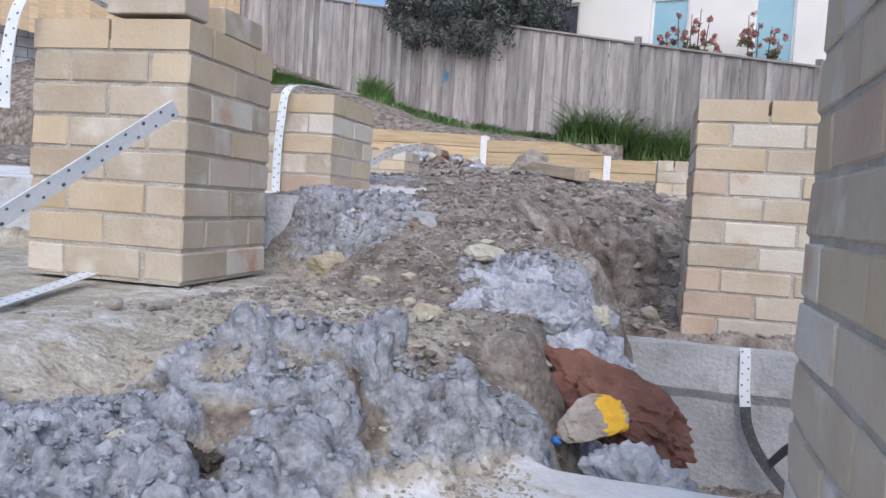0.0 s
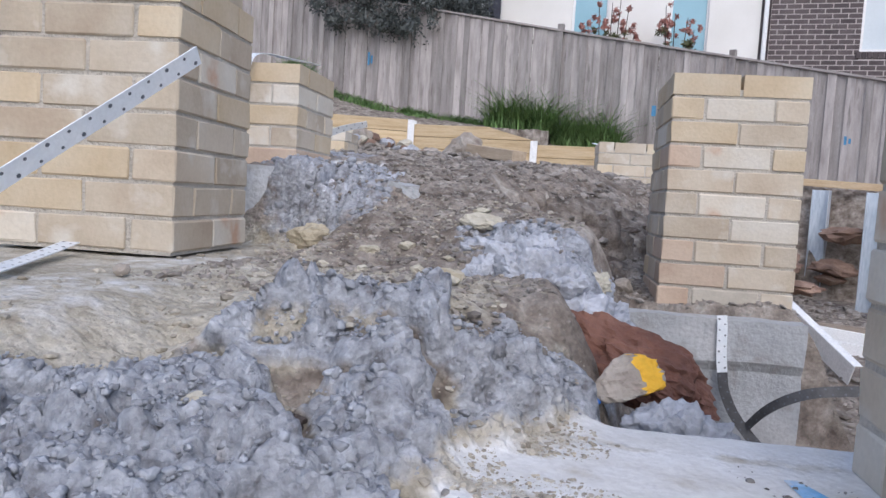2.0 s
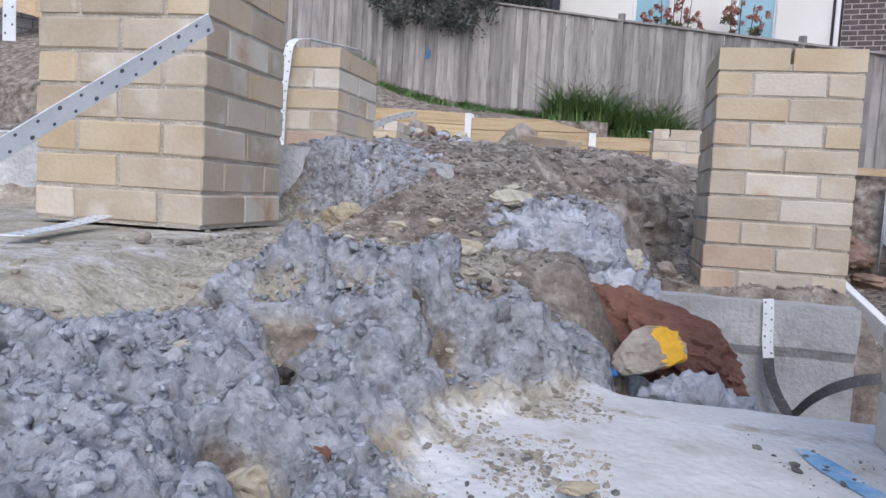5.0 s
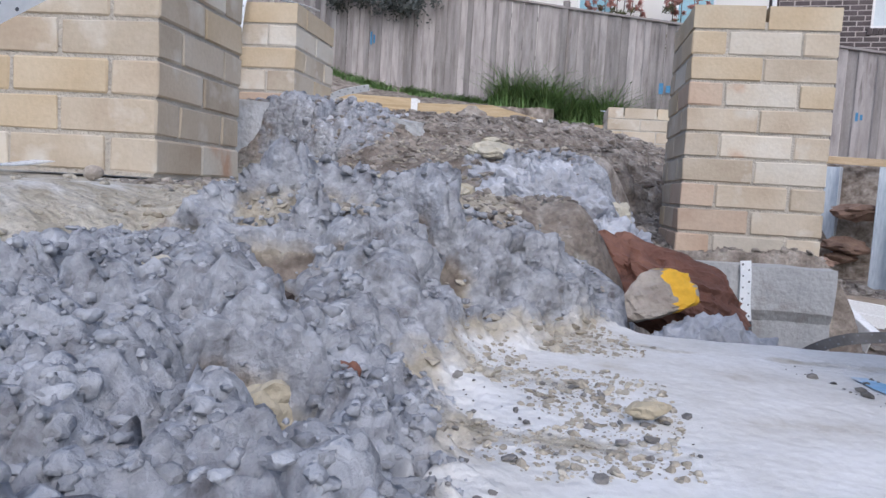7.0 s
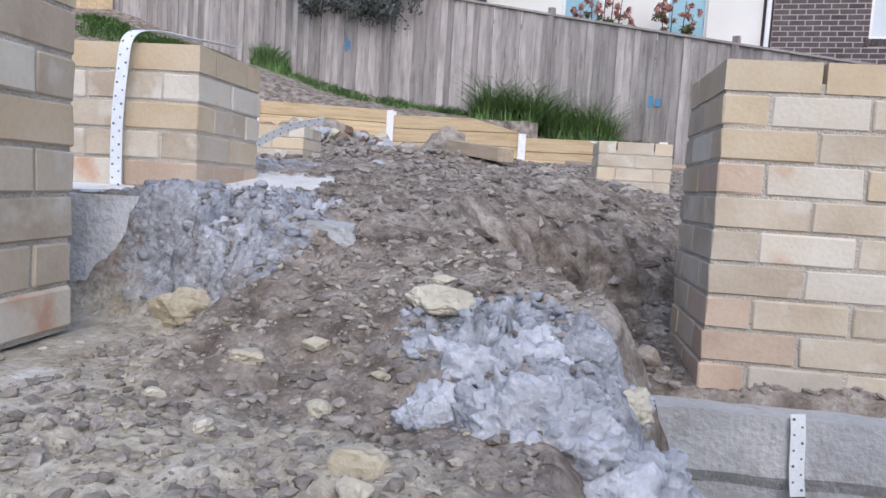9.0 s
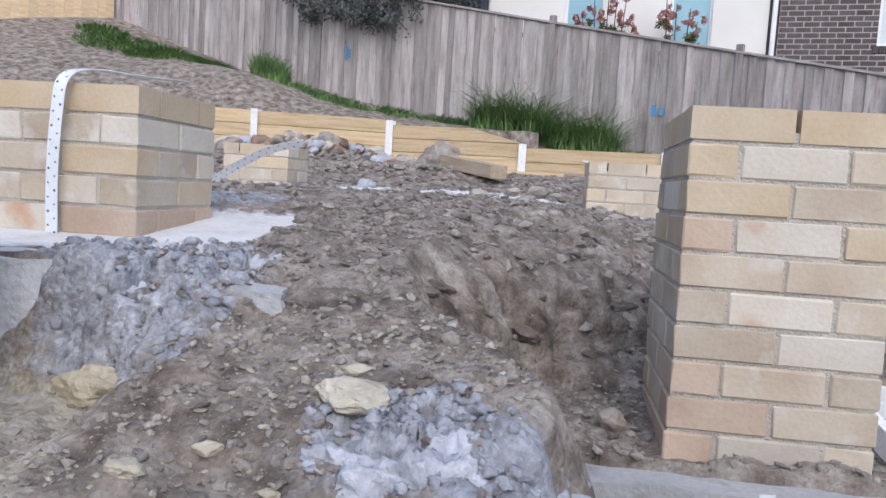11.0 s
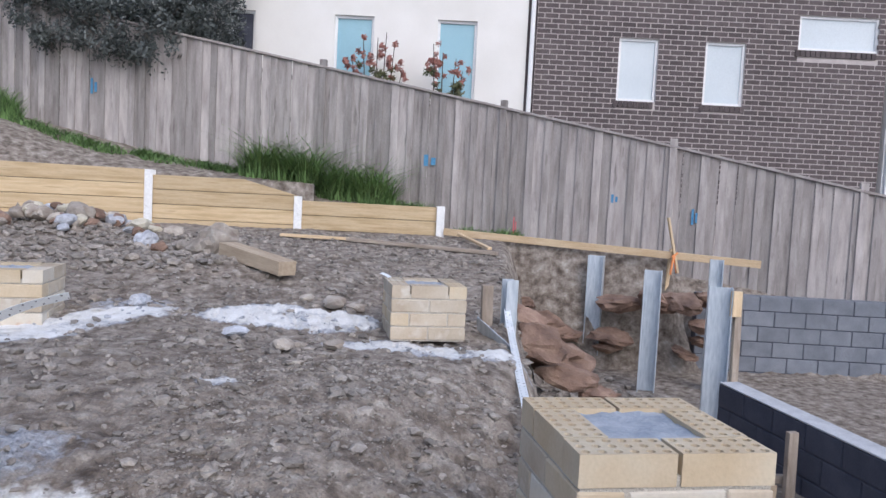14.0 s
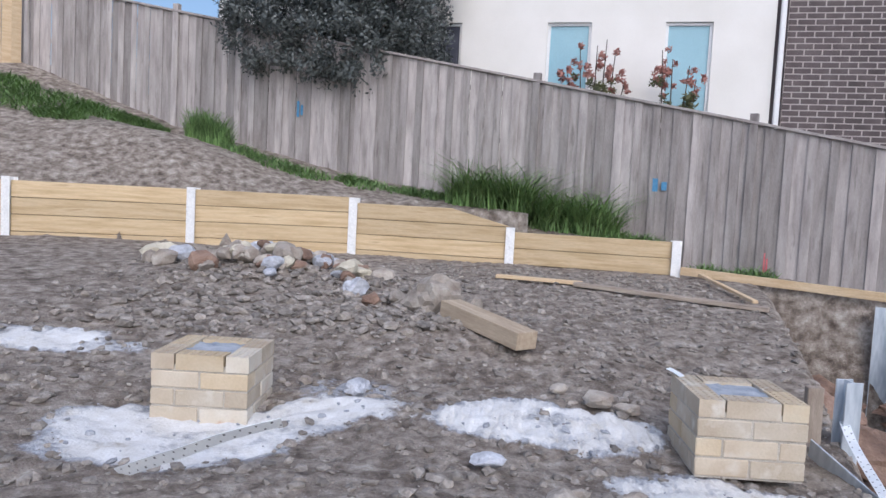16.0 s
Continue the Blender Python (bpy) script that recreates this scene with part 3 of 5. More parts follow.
BL, BW, BH, COURSE, PIER = 0.230, 0.110, 0.076, 0.086, 0.47
KINDS = [BRICK] * 13 + [BRICK_Y] * 4 + [BRICK_P] * 1 + [BRICK_W] * 3
MESHES = {}


def brick_data(size, mat, holed=False):
    key = (size, mat.name, holed)
    if key not in MESHES:
        variants = []
        for s in range(1 if holed else 3):
            me = holed_mesh(*size) if holed else brick_mesh(*size, seed=s + 7)
            me.materials.append(mat)
            variants.append(me)
        MESHES[key] = variants
    return random.choice(MESHES[key])


def pier(label, x, y, base, courses, turn=0.0, top_type=0, special=None, fill=0.012, first=None):
    """A square hollow brick pier, its front-left foot at (x, y, base), with a grouted core."""
    root = empty("brick_pier", pose(x, y, base, 0, 0, turn))
    tagged(root, label, "brick pier", "brick piers")
    bm = bmesh.new()
    e = 0.0048
    h = courses * COURSE - 0.012
    add_box(bm, e, e, 0, PIER - e, PIER - e, h - 0.04)
    part("mortar", bm, MORTAR, root, "grey mortar joints")
    bm = bmesh.new()
    grid = bmesh.ops.create_grid(bm, x_segments=12, y_segments=12, size=(PIER - 2 * BW) / 2 + 0.004)["verts"]
    for v in grid:
        edge = max(abs(v.co.x), abs(v.co.y)) / 0.13
        v.co.z = courses * COURSE - fill + 0.010 * noise.noise(v.co * 22 + Vector((x, y, 3))) + (0.012 if edge > 0.9 else 0) * noise.noise(v.co * 40)
        v.co.x += PIER / 2
        v.co.y += PIER / 2
    part("grout_core", bm, FILL, root, "blue-grey concrete fill in the core", True)
    for c in range(courses):
        last = c == courses - 1
        kind = (courses - 1 - c + top_type) % 2
        z = c * COURSE + 0.010 + BH / 2
        spots = []
        long_a, mid_b = (0.115, 0.355), 0.235
        for px in long_a:
            spots += [(px, BW / 2, 0), (px, PIER - BW / 2, 0)]
        spots += [(BW / 2, mid_b, 90), (PIER - BW / 2, mid_b, 90)]
        if kind == 1:
            spots = [(py, px, 90 - a) for px, py, a in spots]
        for k, (px, py, a) in enumerate(spots):
            mat = random.choice(KINDS)
            if last and top_type == 0:
                mat = BRICK_Y
            if special and (c, k) in special:
                mat = special[(c, k)]
            me = brick_data((BL, BW, BH), mat, last)
            jig = random.uniform(-0.0016, 0.0016)
            shared("brick", me, root, pose(px + jig, py + random.uniform(-0.0016, 0.0016), z, random.uniform(-0.5, 0.5) * (not last), 0, a + random.uniform(-0.5, 0.5)))
    return root


# bottom course at the top edge of each support; all tops level
TOP = 0.85
random.seed(4)
PIER_B = pier("square cream brick pier on a stepped concrete footing", 0, 0, TOP - 10 * COURSE, 10,
              special={(9, 0): BRICK_Y, (9, 2): BRICK_Y, (8, 4): BRICK_W, (7, 0): BRICK_Y, (7, 2): BRICK, (6, 4): BRICK_W, (4, 4): BRICK_W, (0, 0): BRICK_P, (2, 0): BRICK_P, (0, 4): BRICK_G, (5, 0): BRICK, (5, 2): BRICK})
PIER_A = pier("cream brick pier with a loose brick on top", -1.777, -1.14, TOP - 8 * COURSE, 8, 2.0)
PIER_C = pier("short cream brick pier on a concrete step", -1.92, 0.115, TOP - 5 * COURSE, 5)
PIER_D = pier("low cream brick pier in spilt pale concrete", -0.105, 3.02, TOP - 4 * COURSE, 4, 1.0, 1)
PIER_E = pier("low cream brick pier with an empty strap before it", -2.625, 3.20, TOP - 4 * COURSE, 4, 2.0, 1)
PIER_F = pier("tall cream brick pier at the edge of the slab", 0.066, -2.12, -0.033, 10, -1.0, 1)

# ---- concrete footings ----
def rough_block(name, label, x0, y0, z0, x1, y1, z1, cuts=10, amount=0.006, step=0.0, mat=CONCRETE, chamfer=0.0):
    bm = box_bm(x0, y0, z0, x1, y1, z1)
    bmesh.ops.subdivide_edges(bm, edges=bm.edges[:], cuts=cuts, use_grid_fill=True)
    for v in bm.verts:
        q = v.co * 9 + Vector((x0, y0, z1))
        d = Vector((noise.noise(q), noise.noise(q + Vector((9, 0, 0))), noise.noise(q + Vector((0, 9, 0))))) * amount
        if step and v.co.z > z1 - step:
            d.y -= 0.022
        if chamfer and v.co.x > x1 - chamfer and v.co.y < y0 + 0.3:
            k = v.co.x - x1 + chamfer
            d = d * (1 + 8 * k)
            d.y += k * 0.8
        v.co += d
    ob = mesh_object(name, bm, mat)
    return tagged(ob, label, "footing", kind="structure")


rough_block("footing_1", "stepped grey concrete footing under a brick pier", -0.34, -0.125, -0.62, 0.485, 0.62, -0.010, 16, 0.008, 0.15)
rough_block("footing_2", "broken pale concrete step under a brick pier", -2.7, -0.43, 0.05, -1.12, 0.75, 0.415, 34, 0.010, mat=STEPCON, chamfer=0.30)
rough_block("footing_3", "white footing slab in the foreground", -0.10, -2.24, -0.60, 1.0, -1.60, -0.060, 14, 0.010)

# ---- paling fence ----
def paling_mesh(w, h, seed):
    rnd = random.Random(seed)
    bm = box_bm(-w / 2, -0.008, 0, w / 2, 0.008, h, 0.002)
    for v in bm.verts:
        v.co.x += rnd.uniform(-0.002, 0.002)
    me = bpy.data.meshes.new("paling")
    bm.to_mesh(me)
    bm.free()
    me.materials.append(PALING)
    return me


def fence():
    root = empty("fence")
    tagged(root, "weathered grey lapped timber paling fence stepping downhill", "fence", kind="structure")
    random.seed(9)
    for i in range(len(FENCE_POSTS) - 1):
        a, b = Vector(FENCE_POSTS[i]), Vector(FENCE_POSTS[i + 1])
        flat = Vector((b.x - a.x, b.y - a.y, 0))
        yaw = math.degrees(math.atan2(flat.y, flat.x))
        run = flat.length
        count = int(run / 0.118)
        h = 2.02
        meshes = [paling_mesh(w, h, s) for s, w in enumerate((0.150, 0.145, 0.155))]
        covers = [paling_mesh(w, h, s + 4) for s, w in enumerate((0.104, 0.116, 0.094))]
        for k in range(count):
            f = (k + 0.5) / count
            p = a.lerp(b, f)
            front = k % 2
            m = pose(p.x, p.y, p.z - 0.10 - h, 0, random.uniform(-0.25, 0.25), yaw) @ Matrix.Translation((0, -0.022 if front else 0, random.uniform(-0.006, 0.006)))
            shared("paling", random.choice(covers if front else meshes), root, m)
        bm = box_bm(-0.02, -0.06, -0.022, run * 1.01 * math.hypot(1, (b.z - a.z) / run) - 0.03, 0.04, 0.012, 0.003)
        cap = part("cap", bm, CAP, root, "thin sloping fence cap")
        cap.matrix_basis = between(a - Vector((0, 0, 0.085)), b - Vector((0, 0, 0.085)))[0]
        bm = box_bm(-0.05, -0.055, -2.1, 0.05, 0.03, 0.02, 0.004)
        part("post", bm, PALING, root).matrix_basis = pose(a.x, a.y, a.z, 0, 0, yaw)
        bm = bmesh.new()
        for dz in (-0.35, -1.0, -1.65):
            add_box(bm, 0, 0.012, dz - 0.035, run, 0.05, dz + 0.035)
        for v in bm.verts:
            v.co.z += (b.z - a.z) * v.co.x / run
        part("rail", bm, PALING, root).matrix_basis = pose(a.x, a.y, a.z, 0, 0, yaw)
    return root


fence()

# ---- sleeper retaining wall ----
def sleeper(parent, a, b, z, h, cut=None):
    m, length = between((a[0], a[1], z), (b[0], b[1], z))
    bm = box_bm(0.02, -0.035, 0.003, length - 0.02, 0.035, h - 0.003, 0.006)
    if cut:
        for v in bm.verts:
            if v.co.z > h / 2 and v.co.x > length / 2:
                v.co.x = v.co.x - cut
    ob = part("sleeper", bm, SLEEPER, parent)
    ob.matrix_basis = m
    return ob


def retaining_wall():
    root = empty("retaining_wall")
    tagged(root, "new treated pine sleeper retaining wall with white steel posts", "retaining wall", kind="structure")
    base = [0.95, 0.88, 0.90, 0.90, 0.86, 0.84]
    tops = [1.66, 1.64, 1.62, 1.595, 1.33, 1.29]
    for i, (x, y) in enumerate(WALL_POSTS):
        bm = box_bm(-0.055, -0.075, base[i] - 0.35, 0.055, -0.062, tops[i], 0.002)
        add_box(bm, -0.006, -0.062, base[i] - 0.35, 0.006, 0.06, tops[i] - 0.005)
        add_box(bm, -0.055, 0.06, base[i] - 0.35, 0.055, 0.07, tops[i] - 0.005)
        p = part("post", bm, WHITE_STEEL, root, "white painted steel post")
        p.matrix_basis = pose(x, y, 0, 0, 0, -4)
    for i in range(len(WALL_POSTS) - 1):
        a, b = WALL_POSTS[i], WALL_POSTS[i + 1]
        rows = 2 if i == 4 else 3
        top = 1.275 if i == 4 else (1.585 if i == 3 else 1.60)
        if i == 3:
            rows, top = 3, 1.53
        for r in range(4):
            z = top - 0.2 * (r + 1)
            if z < 0.70:
                continue
            sleeper(root, a, b, z, 0.2, 0.72 if (i == 3 and r == 0) else None)
    return root


retaining_wall()


# ---- house behind ----
HOUSE = pose(2.95, 11.0, 0, 0, 0, -10)


def opening_wall(bm, x0, z0, x1, z1, y0, y1, holes):
    """A wall slab from x0 to x1 with rectangular holes through it."""
    xs = sorted({x0, x1, *[h[0] for h in holes], *[h[2] for h in holes]})
    zs = sorted({z0, z1, *[h[1] for h in holes], *[h[3] for h in holes]})
    for i in range(len(xs) - 1):
        for j in range(len(zs) - 1):
            cx, cz = (xs[i] + xs[i + 1]) / 2, (zs[j] + zs[j + 1]) / 2
            if any(h[0] < cx < h[2] and h[1] < cz < h[3] for h in holes):
                continue
            add_box(bm, xs[i], y0, zs[j], xs[i + 1], y1, zs[j + 1])
    bmesh.ops.remove_doubles(bm, verts=bm.verts, dist=0.0005)


def window(name, root, x0, z0, x1, z1, pane_mat, label):
    w = empty(name)
    w.parent = root
    tagged(w, label)
    f = 0.045
    bm = bmesh.new()
    for a in ((x0, z0, x1, z0 + f), (x0, z1 - f, x1, z1), (x0, z0 + f, x0 + f, z1 - f), (x1 - f, z0 + f, x1, z1 - f)):
        add_box(bm, a[0], 0.05, a[1], a[2], 0.11, a[3], 0.003)
    part("window_frame", bm, WHITE, w, "pale aluminium window frame")
    part("pane", box_bm(x0 + f, 0.08, z0 + f, x1 - f, 0.088, z1 - f), pane_mat, w)
    return w


def house():
    root = empty("house", HOUSE)
    tagged(root, "two-tone house with white render and dark brown brick", "house")
    # windows in the house's own frame: x along the wall from the corner
    brick_holes = [(1.47, 3.22, 2.14, 4.28), (2.94, 3.22, 3.62, 4.28), (4.50, 4.22, 5.86, 4.80)]
    white_holes = [(-3.37, 2.6, -2.70, 4.42), (-1.62, 2.6, -0.95, 4.42), (-5.15, 3.3, -4.72, 4.42)]
    bm = bmesh.new()
    opening_wall(bm, 0.06, -0.5, 6.02, 7.2, 0.012, 0.25, brick_holes)
    part("wall", bm, HMORTAR, root, "dark brick wall with pale joints")
    bm = bmesh.new()
    opening_wall(bm, -9.0, 0.0, -0.10, 7.2, 0.0, 0.25, white_holes)
    part("wall", bm, RENDER, root, "smooth white rendered wall")
    for x, w in ((6.16, 0.10), (-0.02, 0.075)):
        bm = box_bm(x - w / 2, -0.09, -0.4, x + w / 2, -0.02, 7.2, 0.012)
        part("downpipe", bm, WHITE, root, "white downpipe at the corner")
    part("wall", box_bm(6.08, -0.02, -0.6, 9.5, 0.25, 7.2), RENDER, root, "pale panel beside the brick")
    part("wall", box_bm(-0.10, 0.04, 0.0, 0.06, 0.25, 7.2), HBRICK, root)
    part("roof", box_bm(-9.3, -0.4, 7.2, 9.8, 6.0, 7.35), CAP, root)
    for h in brick_holes:
        window("window", root, *h, BLIND, "window with a drawn pale blind")
        # soldier sill
        n = int((h[2] - h[0] + 0.1) / 0.086)
        for k in range(n):
            x = h[0] - 0.05 + k * 0.086
            bm = box_bm(x, -0.014, h[1] - 0.115, x + 0.076, 0.05, h[1] - 0.006, 0.002)
            part("sill_brick", bm, HBRICK, root)
    for h in white_holes:
        window("window", root, *h, TEAL if h[0] > -5 else DARKBLOCK, "narrow window with blue-tinted glass" if h[0] > -5 else "small dark window")
    # stretcher bond
    random.seed(12)
    rest = bmesh.new()
    me = bpy.data.meshes.new("house_brick")
    bm = box_bm(-0.110, 0.004, 0.002, 0.110, 0.02, 0.070)
    bm.to_mesh(me)
    bm.free()
    me.materials.append(HBRICK)
    singles = 0
    for r in range(26, 76):
        z = 0.5 + r * COURSE - 1.2
        for k in range(-1, 30):
            x = 0.18 + k * 0.24 + (0.12 if r % 2 else 0)
            if z < 0.9:
                continue
            if x - 0.115 < 0.06 or x + 0.115 > 6.02:
                s0, s1 = max(x - 0.110, 0.064), min(x + 0.110, 6.015)
                if s1 - s0 > 0.04:
                    add_box(rest, s0, 0.004, z + 0.002, s1, 0.02, z + 0.070)
                continue
            if any(h[0] < x + 0.115 and x - 0.115 < h[2] and h[1] - 0.12 < z + 0.076 and z < h[3] for h in brick_holes):
                # cut pieces beside the openings
                for s0, s1 in ((x - 0.115, x + 0.115),):
                    for h in brick_holes:
                        if h[0] < s1 and s0 < h[2] and h[1] - 0.12 < z + 0.076 and z < h[3]:
                            if s0 < h[0] - 0.03:
                                add_box(rest, s0 + 0.005, 0.004, z + 0.002, h[0] - 0.004, 0.02, z + 0.070)
                            if s1 > h[2] + 0.03:
                                add_box(rest, h[2] + 0.004, 0.004, z + 0.002, s1 - 0.005, 0.02, z + 0.070)
                continue
            if 1.0 < x < 4.4 and 2.9 < z < 4.5 and singles < 300:
                singles += 1
                shared("brick", me, root, pose(x, 0, z))
            else:
                add_box(rest, x - 0.110, 0.004, z + 0.002, x + 0.110, 0.02, z + 0.070)
    tagged(part("bricks", rest, HBRICK, root, "dark brown brick courses"), kind="stuff")
    return root


house()


# ---- block walls ----
def block_wall(name, label, origin, yaw, columns, rows, mat, top_mat=None, depth=0.19):
    root = empty(name, pose(*origin, 0, 0, yaw))
    tagged(root, label, "block wall", kind="structure")
    part("mortar", box_bm(0, 0.012, -0.3, columns * 0.4, depth - 0.012, rows * 0.2 - 0.012), DARKBLOCK if top_mat is None else mat, root)
    me = bpy.data.meshes.new("block")
    bm = box_bm(0.006, 0, 0.006, 0.394, depth, 0.194, 0.006)
    bm.to_mesh(me)
    bm.free()
    me.materials.append(mat)
    half = bpy.data.meshes.new("half_block")
    bm = box_bm(0.006, 0, 0.006, 0.194, depth, 0.194, 0.006)
    bm.to_mesh(half)
    bm.free()
    half.materials.append(mat)
    for r in range(rows):
        if r % 2:
            shared("block", half, root, pose(0, 0, r * 0.2))
        for k in range(columns - (r % 2)):
            shared("block", me, root, pose(k * 0.4 + (0.2 if r % 2 else 0), random.uniform(-0.002, 0.002), r * 0.2))
        if r % 2:
            shared("block", half, root, pose(columns * 0.4 - 0.2, 0, r * 0.2))
    if top_mat:
        part("coping", box_bm(0, -0.002, rows * 0.2 + 0.001, columns * 0.4, depth, rows * 0.2 + 0.014, 0.003), top_mat, root, "pale top of the wall")
    return root


block_wall("wall_east", "grey concrete block retaining wall below the fence", (4.35, 7.45, -1.05), -12, 14, 7, BLOCK)
# the low wall stands in shadow, so its blocks are coloured darker
block_wall("wall_low", "low block wall coloured dark for its shaded face, with a pale top", (3.02, 4.55, -0.72), -90, 14, 3, DARKBLOCK, COPING)


# ---- loose stones ----
def stone(label, place, size, mat, seed, turn=(0, 0, 0), rough=0.25, name="rock", sub=3, group=""):
    ob = mesh_object(name, rock_bm(size, seed, rough, sub), mat)
    ob.matrix_basis = pose(*place, *turn)
    return tagged(ob, label, "rock", group)


def knob(q, f):
    """Rounded grains with creases between them, 0 to 1."""
    return max(0.0, 1 - (noise.voronoi(q * f)[0][0] / 0.62) ** 2)


def lump(label, place, size, seed, mat=BLUEROCK, name="spoil_lump", turn=(0, 0, 0), knobs=0.30, fine=5):
    """A knobbly clod of set spoil, its underside bedded in the ground."""
    bm = bmesh.new()
    bmesh.ops.create_icosphere(bm, subdivisions=fine, radius=0.5)
    off = Vector((seed * 2.3, seed * 5.1, seed))
    big = min(1.0, max(size) / 0.2)
    for v in bm.verts:
        d = v.co.normalized()
        k = 1 + knobs * noise.fractal(v.co * 3.0 + off, 0.7, 2.1, 4)
        q = Vector((d.x * k * size[0] / 2, d.y * k * size[1] / 2, d.z * k * size[2] / 2))
        out = Vector((d.x / size[0], d.y / size[1], d.z / size[2])).normalized()
        w = q + off + Vector((noise.noise(q * 30 + off), noise.noise(q * 30 - off), noise.noise(q * 30))) * 0.012
        v.co = q + out * big * (0.026 * (knob(w, 13) - 0.5) + 0.017 * (knob(w, 30) - 0.5) + 0.009 * (knob(w, 70) - 0.5) + 0.004 * noise.noise(q * 150))
    ob = mesh_object(name, bm, mat, smooth=True)
    ob.matrix_basis = pose(*place, *turn)
    return tagged(ob, label, "spoil lump")


red = stone("red-brown rock leaning over the footing trench", (-0.165, -1.15, -0.015), (0.44, 0.24, 0.17), REDROCK, 3, (8, 28, -6), 0.42, sub=5)
marked = stone("grey-brown wedge of rock with a yellow paint mark", (-0.225, -1.31, 0.005), (0.155, 0.12, 0.095), ROCK, 21, (10, -18, 10), 0.3, sub=4)
bm = rock_bm((0.155, 0.12, 0.095), 21, 0.3, 4)
gone = [f for f in bm.faces if not (f.normal.y < 0.35 and 0.022 + 0.012 * noise.noise(f.calc_center_median() * 60) < f.calc_center_median().x < 0.066 and f.calc_center_median().z > -0.030)]
bmesh.ops.delete(bm, geom=gone, context="FACES")
for v in bm.verts:
    v.co = v.co * 1.012
part("paint_mark", bm, YELLOWPAINT, marked, "yellow spray paint mark")
lump("small blue-grey boulder at the slab's edge", (-0.125, -1.40, -0.075), (0.21, 0.16, 0.125), 4, turn=(0, 8, 0), knobs=0.12)
lump("lump of set blue-grey spoil", (-0.47, -0.78, 0.165), (0.32, 0.24, 0.19), 7, fine=6)
lump("flat broken piece of blue-grey spoil", (-0.385, -0.74, 0.195), (0.22, 0.16, 0.09), 12, turn=(0, 20, -10))
lump("lump of set blue-grey spoil", (-0.40, -0.95, 0.125), (0.28, 0.24, 0.20), 9, turn=(0, 20, 0), fine=6)
lump("lump of set blue-grey spoil", (-0.33, -1.00, 0.045), (0.22, 0.22, 0.16), 23, turn=(0, 25, 0))
lump("lump of set blue-grey spoil", (-0.545, -0.95, 0.155), (0.15, 0.14, 0.10), 24)
lump("pale yellowish clod on the spoil's end", (-0.395, -1.19, 0.085), (0.13, 0.10, 0.07), 25, PALEROCK, knobs=0.2)
lump("crumbling spoil along the trench's edge", (-0.235, -0.80, 0.02), (0.16, 0.30, 0.14), 26, turn=(0, 30, 10))
lump("crumbling spoil along the trench's edge", (-0.285, -0.62, 0.105), (0.16, 0.20, 0.13), 27, turn=(0, 25, 0))
lump("crumbling spoil along the trench's edge", (-0.225, -0.95, -0.02), (0.14, 0.20, 0.14), 28, turn=(0, 30, 0))
lump("pale clod on the trench's edge", (-0.265, -0.72, 0.135), (0.09, 0.08, 0.07), 29, PALEROCK, knobs=0.2)
lump("crumbling spoil against the broken step", (-1.14, -0.26, 0.29), (0.26, 0.34, 0.24), 18, fine=6)
lump("crumbling spoil against the broken step", (-1.04, -0.06, 0.36), (0.20, 0.28, 0.14), 19)
stone("pale flat stone on the track", (-0.60, -0.68, 0.285), (0.15, 0.09, 0.05), PALEROCK, 31, (10, 6, -15), 0.3, sub=4)
stone("small pale stone lying on a larger one", (-0.60, -0.64, 0.315), (0.06, 0.04, 0.02), PALEROCK, 32, (0, 0, 20))
stone("pale stone beside the spoil", (-0.61, -1.19, 0.165), (0.085, 0.07, 0.075), YELLOWROCK, 33, (0, 0, 40))
stone("yellow clay boulder at the foot of the step", (-1.14, -0.50, 0.195), (0.19, 0.14, 0.10), YELLOWROCK, 34, (0, 0, 12), 0.4, sub=4)
stone("dark stone at the foot of the pier", (-0.11, 0.13, 0.04), (0.09, 0.08, 0.09), ROCK, 35, (0, 15, 10))
stone("dark pebble on the slab", (-1.215, -1.485, 0.168), (0.036, 0.03, 0.028), ROCK, 36)
stone("yellow-grey clay clod at the slab's edge", (-0.612, -2.172, 0.008), (0.058, 0.042, 0.042), YELLOWROCK, 37, (0, 20, 30), 0.5)
stone("small dark red stone", (-0.565, -2.115, 0.022), (0.024, 0.02, 0.032), REDROCK, 38)
stone("small tan stone on the white slab", (-0.315, -2.02, -0.008), (0.045, 0.022, 0.018), YELLOWROCK, 39, (0, -8, 18))
for i, (x, y, s) in enumerate([(-0.86, -1.95, 0.05), (-0.80, -1.985, 0.045), (-0.775, -1.93, 0.04), (-0.60, -1.26, 0.06), (-0.88, -0.86, 0.07), (-0.79, -0.78, 0.06), (-0.97, -0.98, 0.05), (-0.83, -1.12, 0.045), (-0.72, -0.98, 0.055), (-0.66, -0.86, 0.04)]):
    stone("pale clod of clay on the rubble", (x, y, ground_z(x, y) + s * 0.12), (s * 0.9, s * 0.65, s * 0.45), PALEROCK, 50 + i, (0, 0, 40 * i), 0.4, group="pale clods")
bm = box_bm(-0.055, -0.035, -0.026, 0.055, 0.035, 0.026)
bmesh.ops.subdivide_edges(bm, edges=bm.edges[:], cuts=7, use_grid_fill=True)
for v in bm.verts:
    v.co += v.co.normalized() * (0.010 * noise.fractal(v.co * 22, 0.7, 2.1, 4)) - v.co * (12 * v.co.length ** 2)
half = mesh_object("brick_fragment", bm, CONCRETE)
half.matrix_basis = pose(-0.905, -0.315, 0.362, 4, 4, 14)
tagged(half, "grey broken brick lying in the spoil", "brick")
bm = rock_bm((0.022, 0.016, 0.02), 5, 0.3, 2)
cap_piece = mesh_object("plastic_cap", bm, BLUEPLASTIC)
